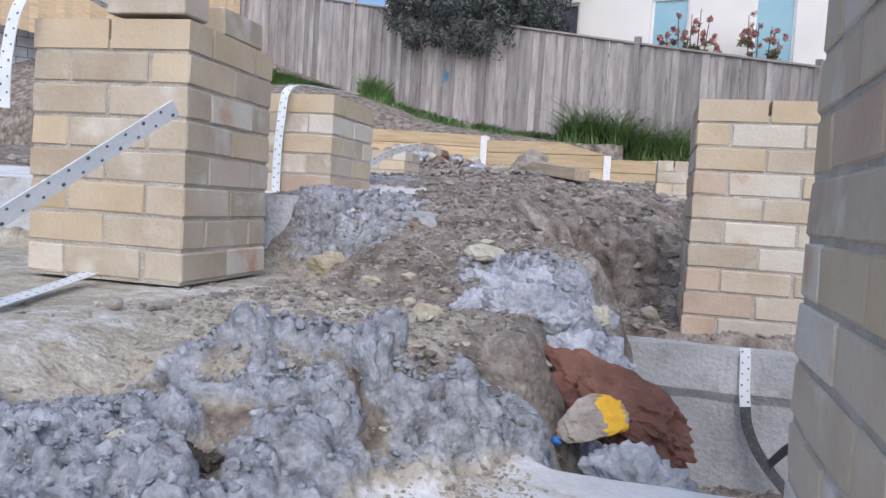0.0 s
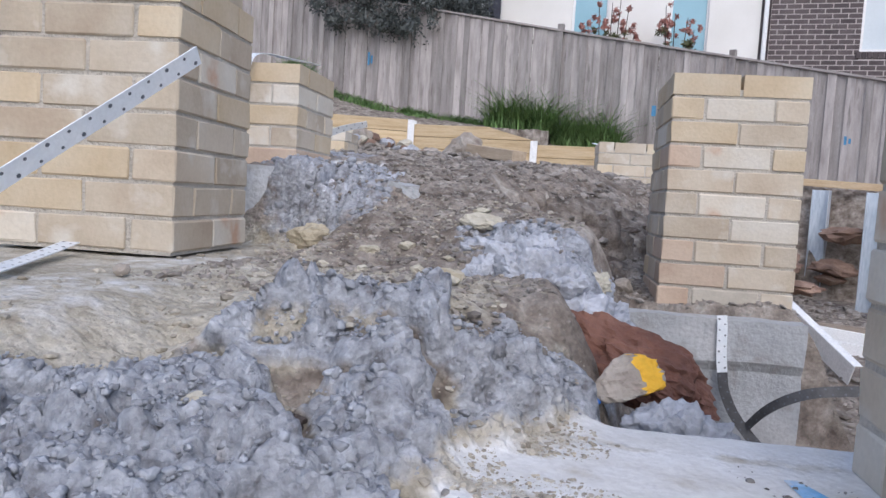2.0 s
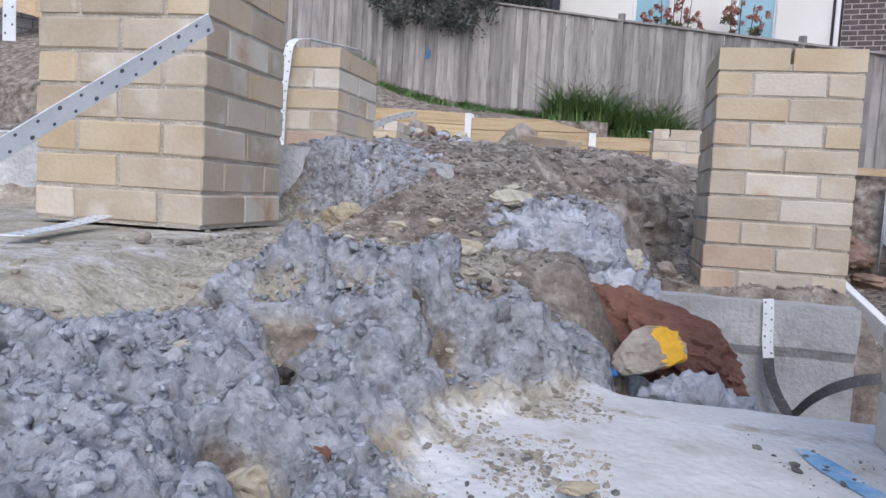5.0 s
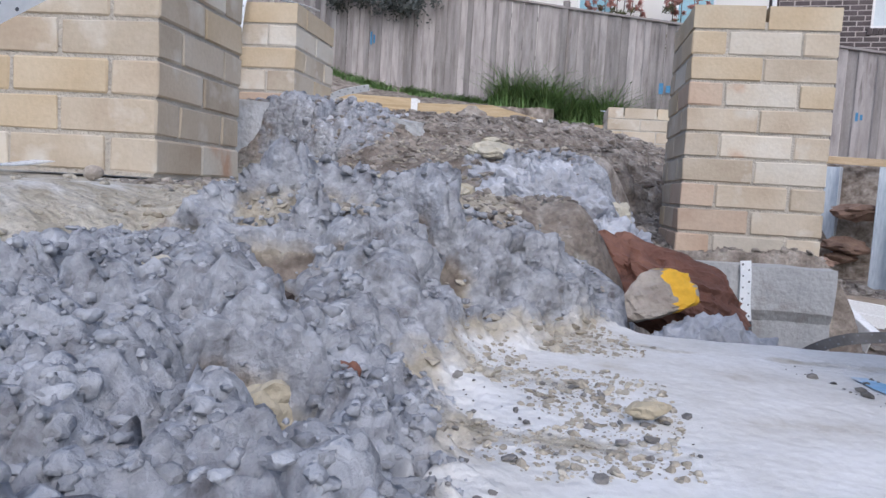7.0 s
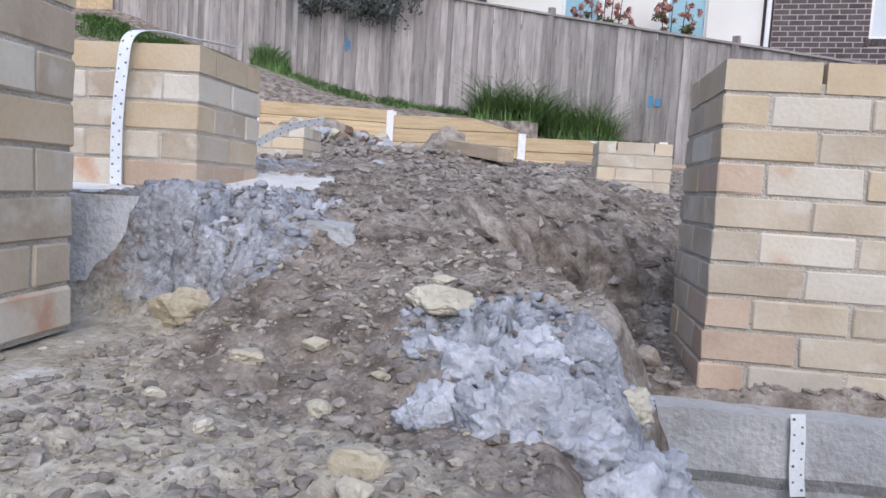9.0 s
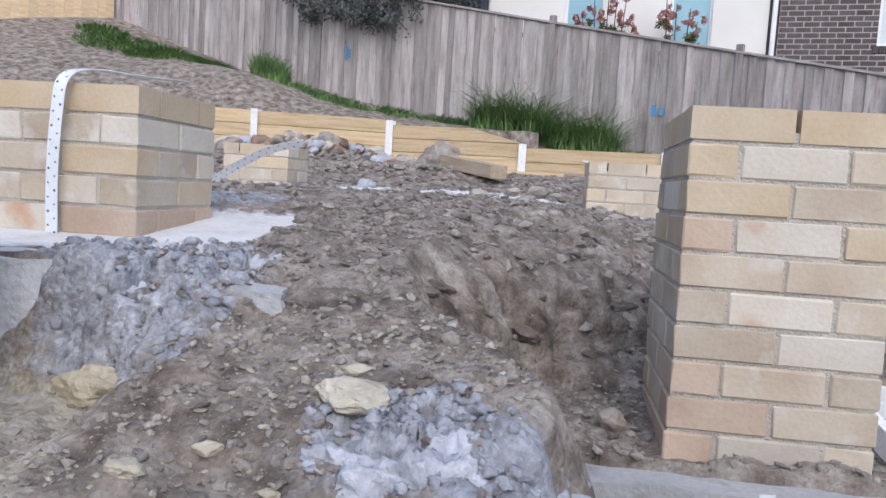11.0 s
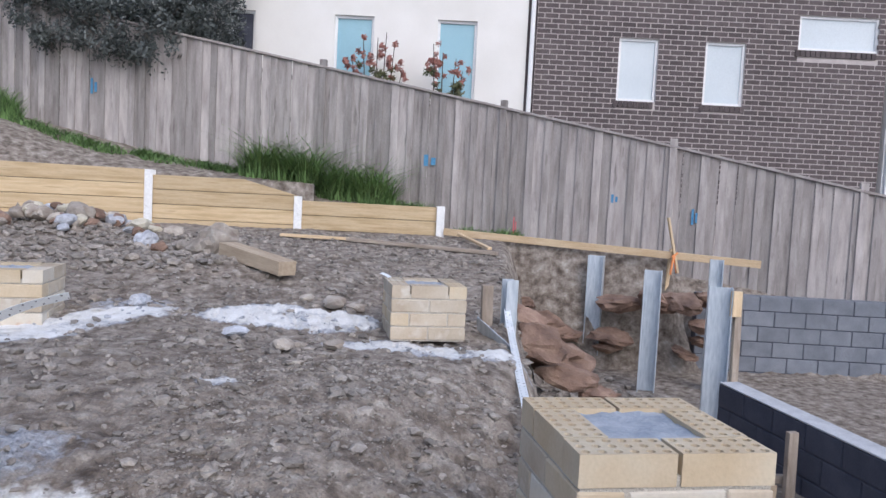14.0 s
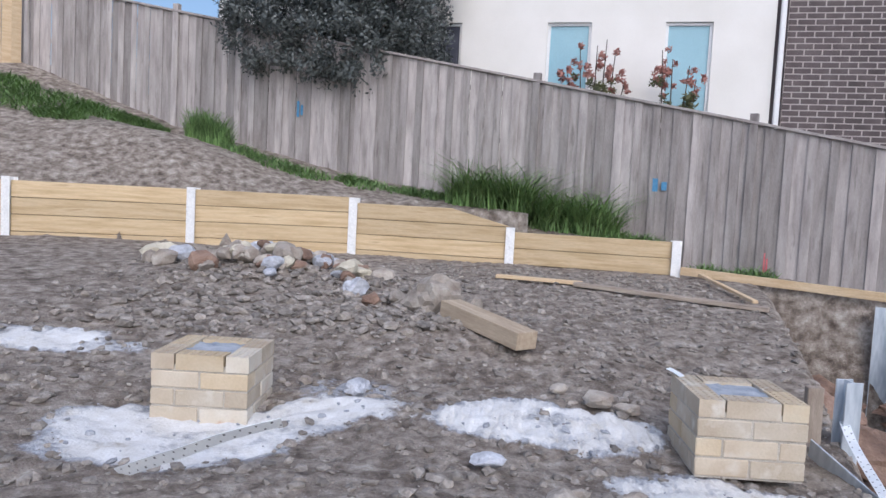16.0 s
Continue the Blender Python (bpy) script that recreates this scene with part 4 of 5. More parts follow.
cap_piece.matrix_basis = pose(-0.285, -1.365, -0.028)
tagged(cap_piece, "small blue plastic cap among the stones", "plastic cap")

# near-black lumps added to colour the shade of two hollows
HOLLOW_SHADE = material("hollow_shade", [(0.3, (0.045, 0.034, 0.03)), (0.7, (0.10, 0.08, 0.07))], 14, 0.95, 0.9, 80)
lump("dark lump that puts shade into a hollow", (-0.735, -1.94, 0.050), (0.115, 0.075, 0.05), 41, HOLLOW_SHADE, "soil_clod")
lump("dark lump that puts shade into a hollow", (-0.675, -2.0, 0.036), (0.07, 0.05, 0.04), 42, HOLLOW_SHADE, "soil_clod")

EARTHROCK = material("earth_rock", [(0.25, (0.085, 0.066, 0.055)), (0.5, (0.17, 0.138, 0.118)), (0.75, (0.28, 0.24, 0.21))], 10, 0.95, 0.9, 70, 0.3)
random.seed(71)
for i in range(26):
    y = random.uniform(0.12, 1.5)
    x = float(np.interp(y, [0.1, 0.28, 0.5, 0.7, 1.0, 1.5], [-0.55, -0.52, -0.36, -0.12, 0.13, 0.45])) + random.uniform(-0.16, 0.14)
    r = random.uniform(0.04, 0.11)
    stone("earth-brown rock showing in the dug slope", (x, y, ground_z(x, y) - r * 0.10), (r * 1.3, r, r * 0.55), EARTHROCK, 400 + i, (random.uniform(-20, 20), random.uniform(0, 25), random.uniform(-40, 60)), 0.5, sub=3, group="rocks in the dug slope")

# pile of rocks by the sleeper wall
random.seed(31)
for i in range(125):
    a, r = random.uniform(0, 2 * math.pi), math.sqrt(random.random())
    x, y = -3.15 + 1.15 * r * math.cos(a), 6.75 + 0.72 * r * math.sin(a)
    s = random.uniform(0.10, 0.25) * (1.15 if i < 45 else 0.85)
    mat = random.choice([ROCK, ROCK, ROCK, PALEROCK, BLUEROCK, REDEARTH])
    stone("rough rock in a heap beside the sleeper wall", (x, y, ground_z(x, y) + s * 0.25 + 0.26 * max(0, 0.85 - r) * random.random()), (s * random.uniform(1, 1.4), s, s * random.uniform(0.65, 0.95)), mat, 100 + i,
          (random.uniform(-25, 25), random.uniform(-25, 25), random.uniform(0, 360)), 0.35, sub=2, group="rock heap")
for i, (x, y, s, m) in enumerate([(-1.47, 5.42, 0.50, ROCK), (-1.95, 5.6, 0.20, REDEARTH), (-1.78, 5.75, 0.22, ROCK), (-1.62, 5.65, 0.17, PALEROCK), (-2.15, 5.95, 0.24, BLUEROCK), (-1.15, 5.75, 0.22, ROCK), (-0.42, 3.72, 0.22, ROCK), (-0.28, 3.66, 0.16, ROCK), (-0.62, 3.9, 0.13, ROCK), (-0.72, 2.42, 0.17, ROCK), (-0.46, 2.50, 0.14, ROCK), (-1.0, 2.80, 0.15, BLUEROCK), (-1.72, 3.72, 0.19, BLUEROCK), (-2.02, 3.82, 0.11, ROCK)]):
    stone("weathered boulder under the fallen beam" if i == 0 else "loose rock on the earth", (x, y, ground_z(x, y) + s * 0.22), (s, s * 0.8, s * (0.75 if i < 6 else 0.45)), m, 200 + i, (0, 0, 50 * i), 0.35, group="loose rocks")
random.seed(33)
for i in range(26):
    # rocks that stick out of the cut
    f = random.random()
    if i < 12:
        x, y = 1.15 + 0.85 * f + random.uniform(-0.1, 0.1), 4.55 + random.uniform(-0.25, 1.5)
        z = 0.42 - 0.75 * f
    else:
        x = 2.0 + 2.5 * f
        y = 7.85 - 0.33 * (x - 2) - random.uniform(0.0, 0.35)
        z = random.uniform(-0.45, 0.30)
    s = random.uniform(0.22, 0.52)
    stone("red-brown rock showing in the cut bank", (x, y, z), (s * 1.4, s, s * 0.55), REDEARTH, 260 + i, (random.uniform(-15, 25), random.uniform(0, 25), random.uniform(-30, 30)), 0.5, sub=3, group="rocks in the bank")
for i, (x, y) in enumerate([(2.62, 3.0), (2.45, 2.9), (2.75, 2.75), (2.3, 2.6), (2.1, 2.3), (2.55, 2.4), (1.9, 2.75), (2.68, 2.2), (2.2, 3.0)]):
    stone("flat grey stone on the pit floor", (x, y, ground_z(x, y) + 0.025), (0.26, 0.17, 0.08), ROCK, 300 + i, (0, 6, 35 * i), 0.3, sub=2, group="stones in the pit")


# ---- scattered rubble ----
def ico(cuts):
    bm = bmesh.new()
    bmesh.ops.create_icosphere(bm, subdivisions=1, radius=0.5)
    if cuts:
        bmesh.ops.subdivide_edges(bm, edges=bm.edges[:], cuts=cuts)
    v = np.array([p.co[:] for p in bm.verts])
    bmesh.ops.triangulate(bm, faces=bm.faces[:])
    bm.verts.index_update()
    f = np.array([[p.index for p in q.verts] for q in bm.faces])
    bm.free()
    return v / np.linalg.norm(v, axis=1)[:, None] * 0.5, f


STONE, CLOD = ico(0), ico(1)


def scatter(name, label, x, y, size, mat, seed, sink=0.2, soft=False):
    """Many small stones on the ground, one object."""
    rng = np.random.default_rng(seed)
    n = len(x)
    z = heights(x, y)[0]
    unit, tris = CLOD if soft else STONE
    nv = len(unit)
    a = rng.uniform(0, 2 * np.pi, n)
    sc = np.stack([rng.uniform(0.8, 1.35, n), rng.uniform(0.7, 1.0, n), rng.uniform(0.5, 0.85, n) if soft else rng.uniform(0.35, 0.7, n)], -1) * size[:, None]
    v = unit[None] * (1 + rng.uniform(-0.38, 0.25, (n, nv, 1)) * (1.15 if soft else 1.0)) * sc[:, None, :]
    tilt = rng.uniform(-0.6, 0.6, n)
    ct, st = np.cos(tilt)[:, None], np.sin(tilt)[:, None]
    vy, vz = v[:, :, 1] * ct - v[:, :, 2] * st, v[:, :, 1] * st + v[:, :, 2] * ct
    ca, sa = np.cos(a)[:, None], np.sin(a)[:, None]
    px = v[:, :, 0] * ca - vy * sa + x[:, None]
    py = v[:, :, 0] * sa + vy * ca + y[:, None]
    pz = vz + (z + size * sink)[:, None]
    co = np.stack([px, py, pz], -1).reshape(-1, 3)
    faces = (tris[None] + (np.arange(n) * nv)[:, None, None]).reshape(-1, 3)
    me = bpy.data.meshes.new(name)
    me.from_pydata(co.tolist(), [], faces.tolist())
    me.materials.append(mat)
    if soft:
        me.polygons.foreach_set("use_smooth", np.ones(len(me.polygons), dtype=bool))
    return tagged(new(name, me), label, "rubble", kind="stuff")


def pick(n, x0, x1, y0, y1, seed, keep):
    rng = np.random.default_rng(seed)
    x, y = rng.uniform(x0, x1, n), rng.uniform(y0, y1, n)
    k = keep(*heights(x, y, False), x, y)
    return x[k], y[k], rng


def island_material(name, stops, scale=20, low=0.75, high=1.22):
    m = material(name, stops, scale, 0.95, 0.8, 80)
    n, l = m.node_tree.nodes, m.node_tree.links
    geo = n.new("ShaderNodeNewGeometry")
    hsv = n.new("ShaderNodeHueSaturation")
    mr = n.new("ShaderNodeMapRange")
    mr.inputs["To Min"].default_value, mr.inputs["To Max"].default_value = low, high
    l.new(geo.outputs["Random Per Island"], mr.inputs["Value"])
    l.new(mr.outputs["Result"], hsv.inputs["Value"])
    bs = n["Principled BSDF"]
    l.new(bs.inputs["Base Color"].links[0].from_socket, hsv.inputs["Color"])
    l.new(hsv.outputs["Color"], bs.inputs["Base Color"])
    return m


CLODS = island_material("blue_clods", [(0.3, (0.27, 0.28, 0.305)), (0.7, (0.46, 0.48, 0.525))], 30, 0.70, 1.12)
CHIPS = island_material("clay_chips", [(0.3, (0.30, 0.265, 0.21)), (0.7, (0.48, 0.445, 0.375))])
GRAVEL = island_material("earth_gravel", [(0.3, (0.22, 0.19, 0.165)), (0.7, (0.42, 0.385, 0.345))], 20, 0.55, 1.15)
GRIT = island_material("dark_grit", [(0.3, (0.12, 0.115, 0.11)), (0.7, (0.26, 0.25, 0.24))])

x, y, rng = pick(8500, -1.5, -0.15, -2.45, -1.35, 1, lambda z, b, p, c, x, y: b > 0.6)
scatter("spoil_clods", "crumbled blue-grey spoil clods", x, y, 0.005 + 0.019 * rng.random(len(x)) ** 2.4, CLODS, 2, -0.10, True)
x, y, rng = pick(6000, -1.3, -0.25, -2.32, -1.4, 21, lambda z, b, p, c, x, y: b > 0.35)
scatter("spoil_crumbs", "fine crumbs of blue-grey spoil", x, y, 0.003 + 0.008 * rng.random(len(x)) ** 2, CLODS, 22, 0.0, True)
x, y, rng = pick(6000, -1.5, -0.15, -1.0, 0.6, 3, lambda z, b, p, c, x, y: b > 0.40)
scatter("spoil_clods", "crumbled blue-grey spoil clods", x, y, 0.007 + 0.028 * rng.random(len(x)) ** 2.6, CLODS, 4, 0.08, True)
x, y, rng = pick(6500, -1.35, -0.2, -2.0, -0.3, 5, lambda z, b, p, c, x, y: (b < 0.5) & (p < 0.6) & ((x > -1.08) | (np.sin(x * 91 + y * 57) > 0.86)))
scatter("clay_chips", "pale clay chips and pebbles", x, y, 0.003 + 0.020 * rng.random(len(x)) ** 5.0, CHIPS, 6, 0.10)
x, y, rng = pick(24000, -1.2, 0.5, -1.5, 2.2, 7, lambda z, b, p, c, x, y: (p < 0.5))
scatter("gravel", "brown-grey gravel in the earth", x, y, 0.004 + 0.032 * rng.random(len(x)) ** 5.0, GRAVEL, 8, 0.08)
x, y, rng = pick(19000, -4.5, 1.4, 0.6, 8.5, 9, lambda z, b, p, c, x, y: (p < 0.55))
scatter("gravel", "brown-grey gravel and small stones", x, y, 0.010 + 0.075 * rng.random(len(x)) ** 5.5, GRAVEL, 10, 0.08)
x, y, rng = pick(1300, -3.8, -1.2, 4.6, 7.2, 15, lambda z, b, p, c, x, y: p < 0.5)
scatter("gravel", "stones scattered round the rock heap", x, y, 0.03 + 0.10 * rng.random(len(x)) ** 2.5, GRAVEL, 16, 0.15)
x, y, rng = pick(1500, 0.6, 3.0, 1.0, 7.6, 11, lambda z, b, p, c, x, y: z < 0.3)
scatter("pit_rubble", "earth and broken stone in the pit", x, y, 0.02 + 0.12 * rng.random(len(x)) ** 2.6, GRAVEL, 12, 0.15)
x, y, rng = pick(1500, -0.75, 0.1, -2.3, -1.55, 13, lambda z, b, p, c, x, y: (p > 0.3) & (fbm(x, y, 5, 3, 77) > 0.12))
scatter("grit", "dark grit on the white slab", x, y, 0.0025 + 0.011 * rng.random(len(x)) ** 5, GRIT, 14, 0.2)
x, y, rng = pick(5200, -0.62, -0.28, -2.28, -1.6, 19, lambda z, b, p, c, x, y: (b < 0.7) & (fbm(x, y, 9, 4, 78) > -0.12 + 1.6 * np.abs(x + 0.46)))
scatter("grit", "khaki crumbs trodden over the slab's edge", x, y, 0.002 + 0.010 * rng.random(len(x)) ** 4, CHIPS, 20, 0.1)
x, y, rng = pick(350, -3.4, 0.5, 2.4, 4.6, 17, lambda z, b, p, c, x, y: p > 0.4)
scatter("concrete_crumbs", "crumbs of spilt pale concrete", x, y, 0.012 + 0.05 * rng.random(len(x)) ** 3, CLODS, 18, 0.15)


# ---- steel straps ----
def strap(label, points, width, mat, lean=(0, 0, 1), holes=True, name="hoop_strap", parent=None):
    """A thin flat steel band through the points; lean: the way its width lies."""
    pts = [Vector(p) for p in points]
    smooth = []
    for i in range(len(pts) - 1):
        p0, p1, p2, p3 = pts[max(i - 1, 0)], pts[i], pts[i + 1], pts[min(i + 2, len(pts) - 1)]
        for k in range(8):
            t = k / 8
            smooth.append(0.5 * ((2 * p1) + (p2 - p0) * t + (2 * p0 - 5 * p1 + 4 * p2 - p3) * t * t + (3 * p1 - p0 - 3 * p2 + p3) * t ** 3))
    smooth.append(pts[-1])
    bm = bmesh.new()
    rows, frames = [], []
    wide = Vector(lean).normalized()
    for i, p in enumerate(smooth):
        d = (smooth[min(i + 1, len(smooth) - 1)] - smooth[max(i - 1, 0)]).normalized()
        w = (wide - d * wide.dot(d)).normalized()
        n = d.cross(w) * 0.0012
        frames.append((p, d, w, d.cross(w)))
        rows.append([bm.verts.new(p + w * width / 2 * a + n * b) for a, b in ((-1, -1), (1, -1), (1, 1), (-1, 1))])
    for a, b in zip(rows, rows[1:]):
        for k in range(4):
            bm.faces.new((a[k], a[(k + 1) % 4], b[(k + 1) % 4], b[k]))
    bm.faces.new(rows[0][::-1])
    bm.faces.new(rows[-1])
    ob = tagged(mesh_object(name, bm, mat), label, "steel strap")
    if holes:
        bm = bmesh.new()
        run, nxt, side = 0.0, 0.012, 0
        for i in range(len(frames) - 1):
            seg = (frames[i + 1][0] - frames[i][0]).length
            while nxt < run + seg:
                p, d, w, n = frames[i]
                q = p + d * (nxt - run) + w * ((-0.27, 0.27)[side % 2] * width)
                r = width * (0.085 if side % 3 else 0.11)
                for s in (-1, 1):
                    ring = [bm.verts.new(q + n * 0.0021 * s + (d * math.cos(a * math.pi / 4) + w * math.sin(a * math.pi / 4)) * r) for a in range(8)]
                    bm.faces.new(ring if s > 0 else ring[::-1])
                nxt += width * 0.55
                side += 1
            run += seg
        tagged(part("punched_holes", bm, HOLE, ob, "row of punched holes"), kind="stuff")
    return ob


strap("perforated galvanised strap bent out from a pier", [(-1.034, -1.561, 0.572), (-1.107, -1.667, 0.472), (-1.18, -1.773, 0.373), (-1.231, -1.847, 0.303)], 0.036, STRAP, (0.3, -0.2, 0.9))
strap("galvanised strap hanging over the pier's side", [(-1.70, -0.95, 0.93), (-1.735, -1.12, 0.95), (-1.765, -1.20, 0.88), (-1.785, -1.22, 0.74), (-1.79, -1.22, 0.60)], 0.038, STRAP, (1, 0, 0))
strap("galvanised strap lying on the slab", [(-1.53, -1.19, 0.185), (-1.47, -1.38, 0.172), (-1.36, -1.66, 0.168)], 0.042, STRAP, (1, 0.4, 0))
strap("galvanised strap looped over a short pier", [(-1.515, 0.52, 0.915), (-1.53, 0.43, 0.910), (-1.575, 0.28, 0.900), (-1.63, 0.16, 0.895), (-1.655, 0.085, 0.86), (-1.668, 0.075, 0.76), (-1.685, 0.085, 0.60), (-1.69, 0.095, 0.43)], 0.036, STRAP, (1, 0, 0))
strap("galvanised strap springing up before the low pier", [(-2.42, 2.50, 0.535), (-2.28, 2.42, 0.61), (-2.10, 2.33, 0.70), (-1.93, 2.30, 0.78), (-1.745, 2.345, 0.832)], 0.05, STRAP, (0.3, -0.5, 0.8))
strap("galvanised strap running down the footing's face", [(0.20, -0.155, 0.005), (0.205, -0.158, -0.05), (0.208, -0.162, -0.13), (0.215, -0.165, -0.19)], 0.034, STRAP, (1, 0, 0))
# the footing's strap goes on in a near-black colour from here down
strap("dark lower end of the strap bending into the trench", [(0.215, -0.165, -0.19), (0.225, -0.17, -0.25), (0.255, -0.19, -0.32), (0.30, -0.22, -0.38), (0.36, -0.26, -0.44)], 0.034, DARK_STEEL, (0.8, 0, 0.5))
strap("dark strap crossing the trench", [(0.295, -0.225, -0.355), (0.335, -0.26, -0.29), (0.39, -0.30, -0.235), (0.47, -0.33, -0.195), (0.60, -0.34, -0.175)], 0.034, DARK_STEEL, (0.2, 0.3, 0.9))
strap("long perforated strap along the edge of the pit", [(0.78, 3.60, 0.64), (0.74, 3.35, 0.56), (0.56, 2.45, 0.46), (0.40, 1.70, 0.42), (0.26, 1.15, 0.36), (0.20, 0.95, 0.20)], 0.045, STRAP, (1, -0.2, 0.1))
strap("loose strap end on the low pier", [(-0.08, 3.42, 0.855), (-0.10, 3.46, 0.865), (-0.13, 3.50, 0.875)], 0.030, STRAP, (1, 0, 0), False)
# sprayed set-out mark on the slab
bm = bmesh.new()
rows = []
for k in range(15):
    t = k / 14
    cx, cy = -0.035 + 0.10 * t, -1.735 - 0.34 * t
    w = 0.006 + 0.011 * math.sin(math.pi * min(1, t + 0.1)) + 0.004 * math.sin(9 * t)
    rows.append([bm.verts.new((cx + a * w, cy + a * w * 0.3, ground_z(cx + a * w, cy + a * w * 0.3) + 0.002)) for a in (-1, -0.3, 0.4, 1)])
for a, b in zip(rows, rows[1:]):
    for k in range(3):
        bm.faces.new((a[k], b[k], b[k + 1], a[k + 1]))
paint_line = mesh_object("spray_mark", bm, BLUESPRAY)
tagged(paint_line, "blue sprayed line on the white slab", "spray mark", "", "structure")
# loose bricks on the taller pier
for place, turn in (((-1.435, -1.082, 0.85 + 0.051), 1.0), ((-1.40, -0.80, 0.85 + 0.051), 92)):
    ob = new("loose_brick", brick_data((BL, BW, BH), BRICK))
    ob.matrix_basis = pose(*place, 0, 0, turn)
    tagged(ob, "loose cream brick laid on the pier's top", "brick")


# ---- steel posts, boards and formwork ----
def steel_post(label, x, y, top, bottom, turn, w=0.20):
    root = empty("steel_post", pose(x, y, 0, 0, 0, turn))
    tagged(root, label, "steel post", "steel posts in the pit")
    t = 0.010
    part("flange", box_bm(-w / 2, -w / 2, bottom, w / 2, -w / 2 + t, top, 0.002), GALV, root)
    part("flange", box_bm(-w / 2, w / 2 - t, bottom, w / 2, w / 2, top, 0.002), GALV, root)
    part("web", box_bm(-t / 2, -w / 2 + t, bottom, t / 2, w / 2 - t, top), GALV, root)
    return root


steel_post("galvanised steel post standing in the pit", 3.03, 7.68, 0.765, -0.80, 62)
steel_post("galvanised steel post standing in the pit", 3.18, 6.33, 0.715, -0.80, 62, 0.19)
steel_post("tall galvanised steel post at the end of the row", 3.28, 5.08, 0.685, -0.80, 62, 0.22)
steel_post("galvanised steel post behind the others", 3.95, 6.35, 0.86, -0.80, 62, 0.15)
steel_post("short galvanised post at the pit's edge", 0.80, 3.62, 0.845, -0.05, 10, 0.09)


def thing_bar(name, label, category, a, b, w, h, mat, group=""):
    return tagged(bar(name, a, b, w, h, mat), label, category, group)


thing_bar("timber_post", "rough timber beside the short steel post", "timber", (0.66, 3.66, 0.06), (0.64, 3.64, 0.80), 0.08, 0.05, OLD_TIMBER)
thing_bar("timber_post", "timber offcut fixed to the steel post", "timber", (3.44, 5.0, -0.70), (3.42, 5.0, 0.66), 0.07, 0.05, OLD_TIMBER)
thing_bar("timber_block", "sawn block clamped to the post's head", "timber", (3.37, 4.95, 0.42), (3.37, 4.95, 0.66), 0.09, 0.06, TIMBER)
thing_bar("set_out_board", "long sawn board set level above the pit", "board", (1.18, 8.68, 0.945), (4.92, 7.0, 0.775), 0.035, 0.095, TIMBER)
thing_bar("leaning_stick", "thin sawn stick leaning on the board", "stick", (3.86, 7.43, 1.30), (4.00, 7.36, 0.60), 0.03, 0.04, TIMBER)
thing_bar("stake", "pale stake holding the board", "stake", (3.97, 7.50, 0.90), (3.90, 7.50, 0.10), 0.045, 0.045, TIMBER)
cord = empty("orange_cord", pose(3.94, 7.37, 0))
tagged(cord, "orange string tied round the stick", "string")
for k, (a, b) in enumerate((((0.0, 0, 0.84), (0.05, 0, 0.60)), ((0.0, 0, 0.84), (-0.04, -0.01, 0.58)), ((-0.03, 0, 0.80), (0.05, 0, 0.86)))):
    bar("strand", a, b, 0.022, 0.022, ORANGE, cord, bevel=0.003)
thing_bar("sleeper_beam", "old squared timber lying on a boulder", "timber beam", (-1.31, 5.10, 0.875), (-0.78, 4.46, 0.785), 0.17, 0.115, BEAM)
thing_bar("plank", "short pale plank lying on the earth", "plank", (-0.97, 7.55, 0.875), (-0.10, 7.40, 0.865), 0.11, 0.035, TIMBER, "planks")
thing_bar("plank", "long grey plank lying on the earth", "plank", (-0.20, 7.20, 0.875), (1.40, 6.42, 0.83), 0.10, 0.04, OLD_TIMBER, "planks")
thing_bar("plank", "thin stick propped across a plank", "plank", (1.35, 8.45, 0.93), (1.36, 6.65, 0.865), 0.05, 0.03, TIMBER, "planks")
thing_bar("formwork_board", "white-painted formwork board in the pit", "formwork", (1.60, 3.42, -0.52), (2.28, 3.28, -0.58), 0.03, 0.13, WHITE, "formwork")
thing_bar("formwork_board", "wide white formwork board lying on its side", "formwork", (1.55, 3.20, -0.585), (2.40, 3.06, -0.655), 0.04, 0.13, WHITE, "formwork")
thing_bar("formwork_board", "brown formwork board nailed to stakes", "formwork", (2.25, 3.24, -0.58), (2.72, 3.20, -0.585), 0.02, 0.14, BEAM, "formwork")
thing_bar("formwork_board", "grey batten across the stakes", "formwork", (1.55, 3.52, -0.475), (2.85, 3.26, -0.50), 0.05, 0.06, OLD_TIMBER, "formwork")
thing_bar("formwork_stake", "short sawn stake driven into the pit floor", "stake", (2.40, 3.18, -0.75), (2.39, 3.18, -0.14), 0.075, 0.045, TIMBER, "stakes")
thing_bar("formwork_stake", "grey stake driven into the pit floor", "stake", (2.82, 3.20, -0.80), (2.81, 3.20, -0.13), 0.075, 0.05, OLD_TIMBER, "stakes")
thing_bar("formwork_brace", "thin brace running to the stake", "timber", (2.45, 3.6, -0.30), (2.76, 3.30, -0.52), 0.03, 0.04, TIMBER)
chan = empty("steel_channel")
tagged(chan, "pale steel channel sloping into the pit", "steel channel")
bar("web", (1.20, 3.1, -0.20), (1.50, 2.12, -0.60), 0.008, 0.14, WHITE_STEEL, chan)
bar("flange", (1.235, 3.11, -0.135), (1.535, 2.13, -0.535), 0.07, 0.008, WHITE_STEEL, chan)
plate = mesh_object("steel_plate", box_bm(-0.20, -0.004, -0.055, 0.20, 0.004, 0.055, 0.002), GALV)
plate.matrix_basis = pose(0.60, 3.18, 0.50, 20, 22, -62)
tagged(plate, "bent galvanised plate beside the low pier", "steel plate")


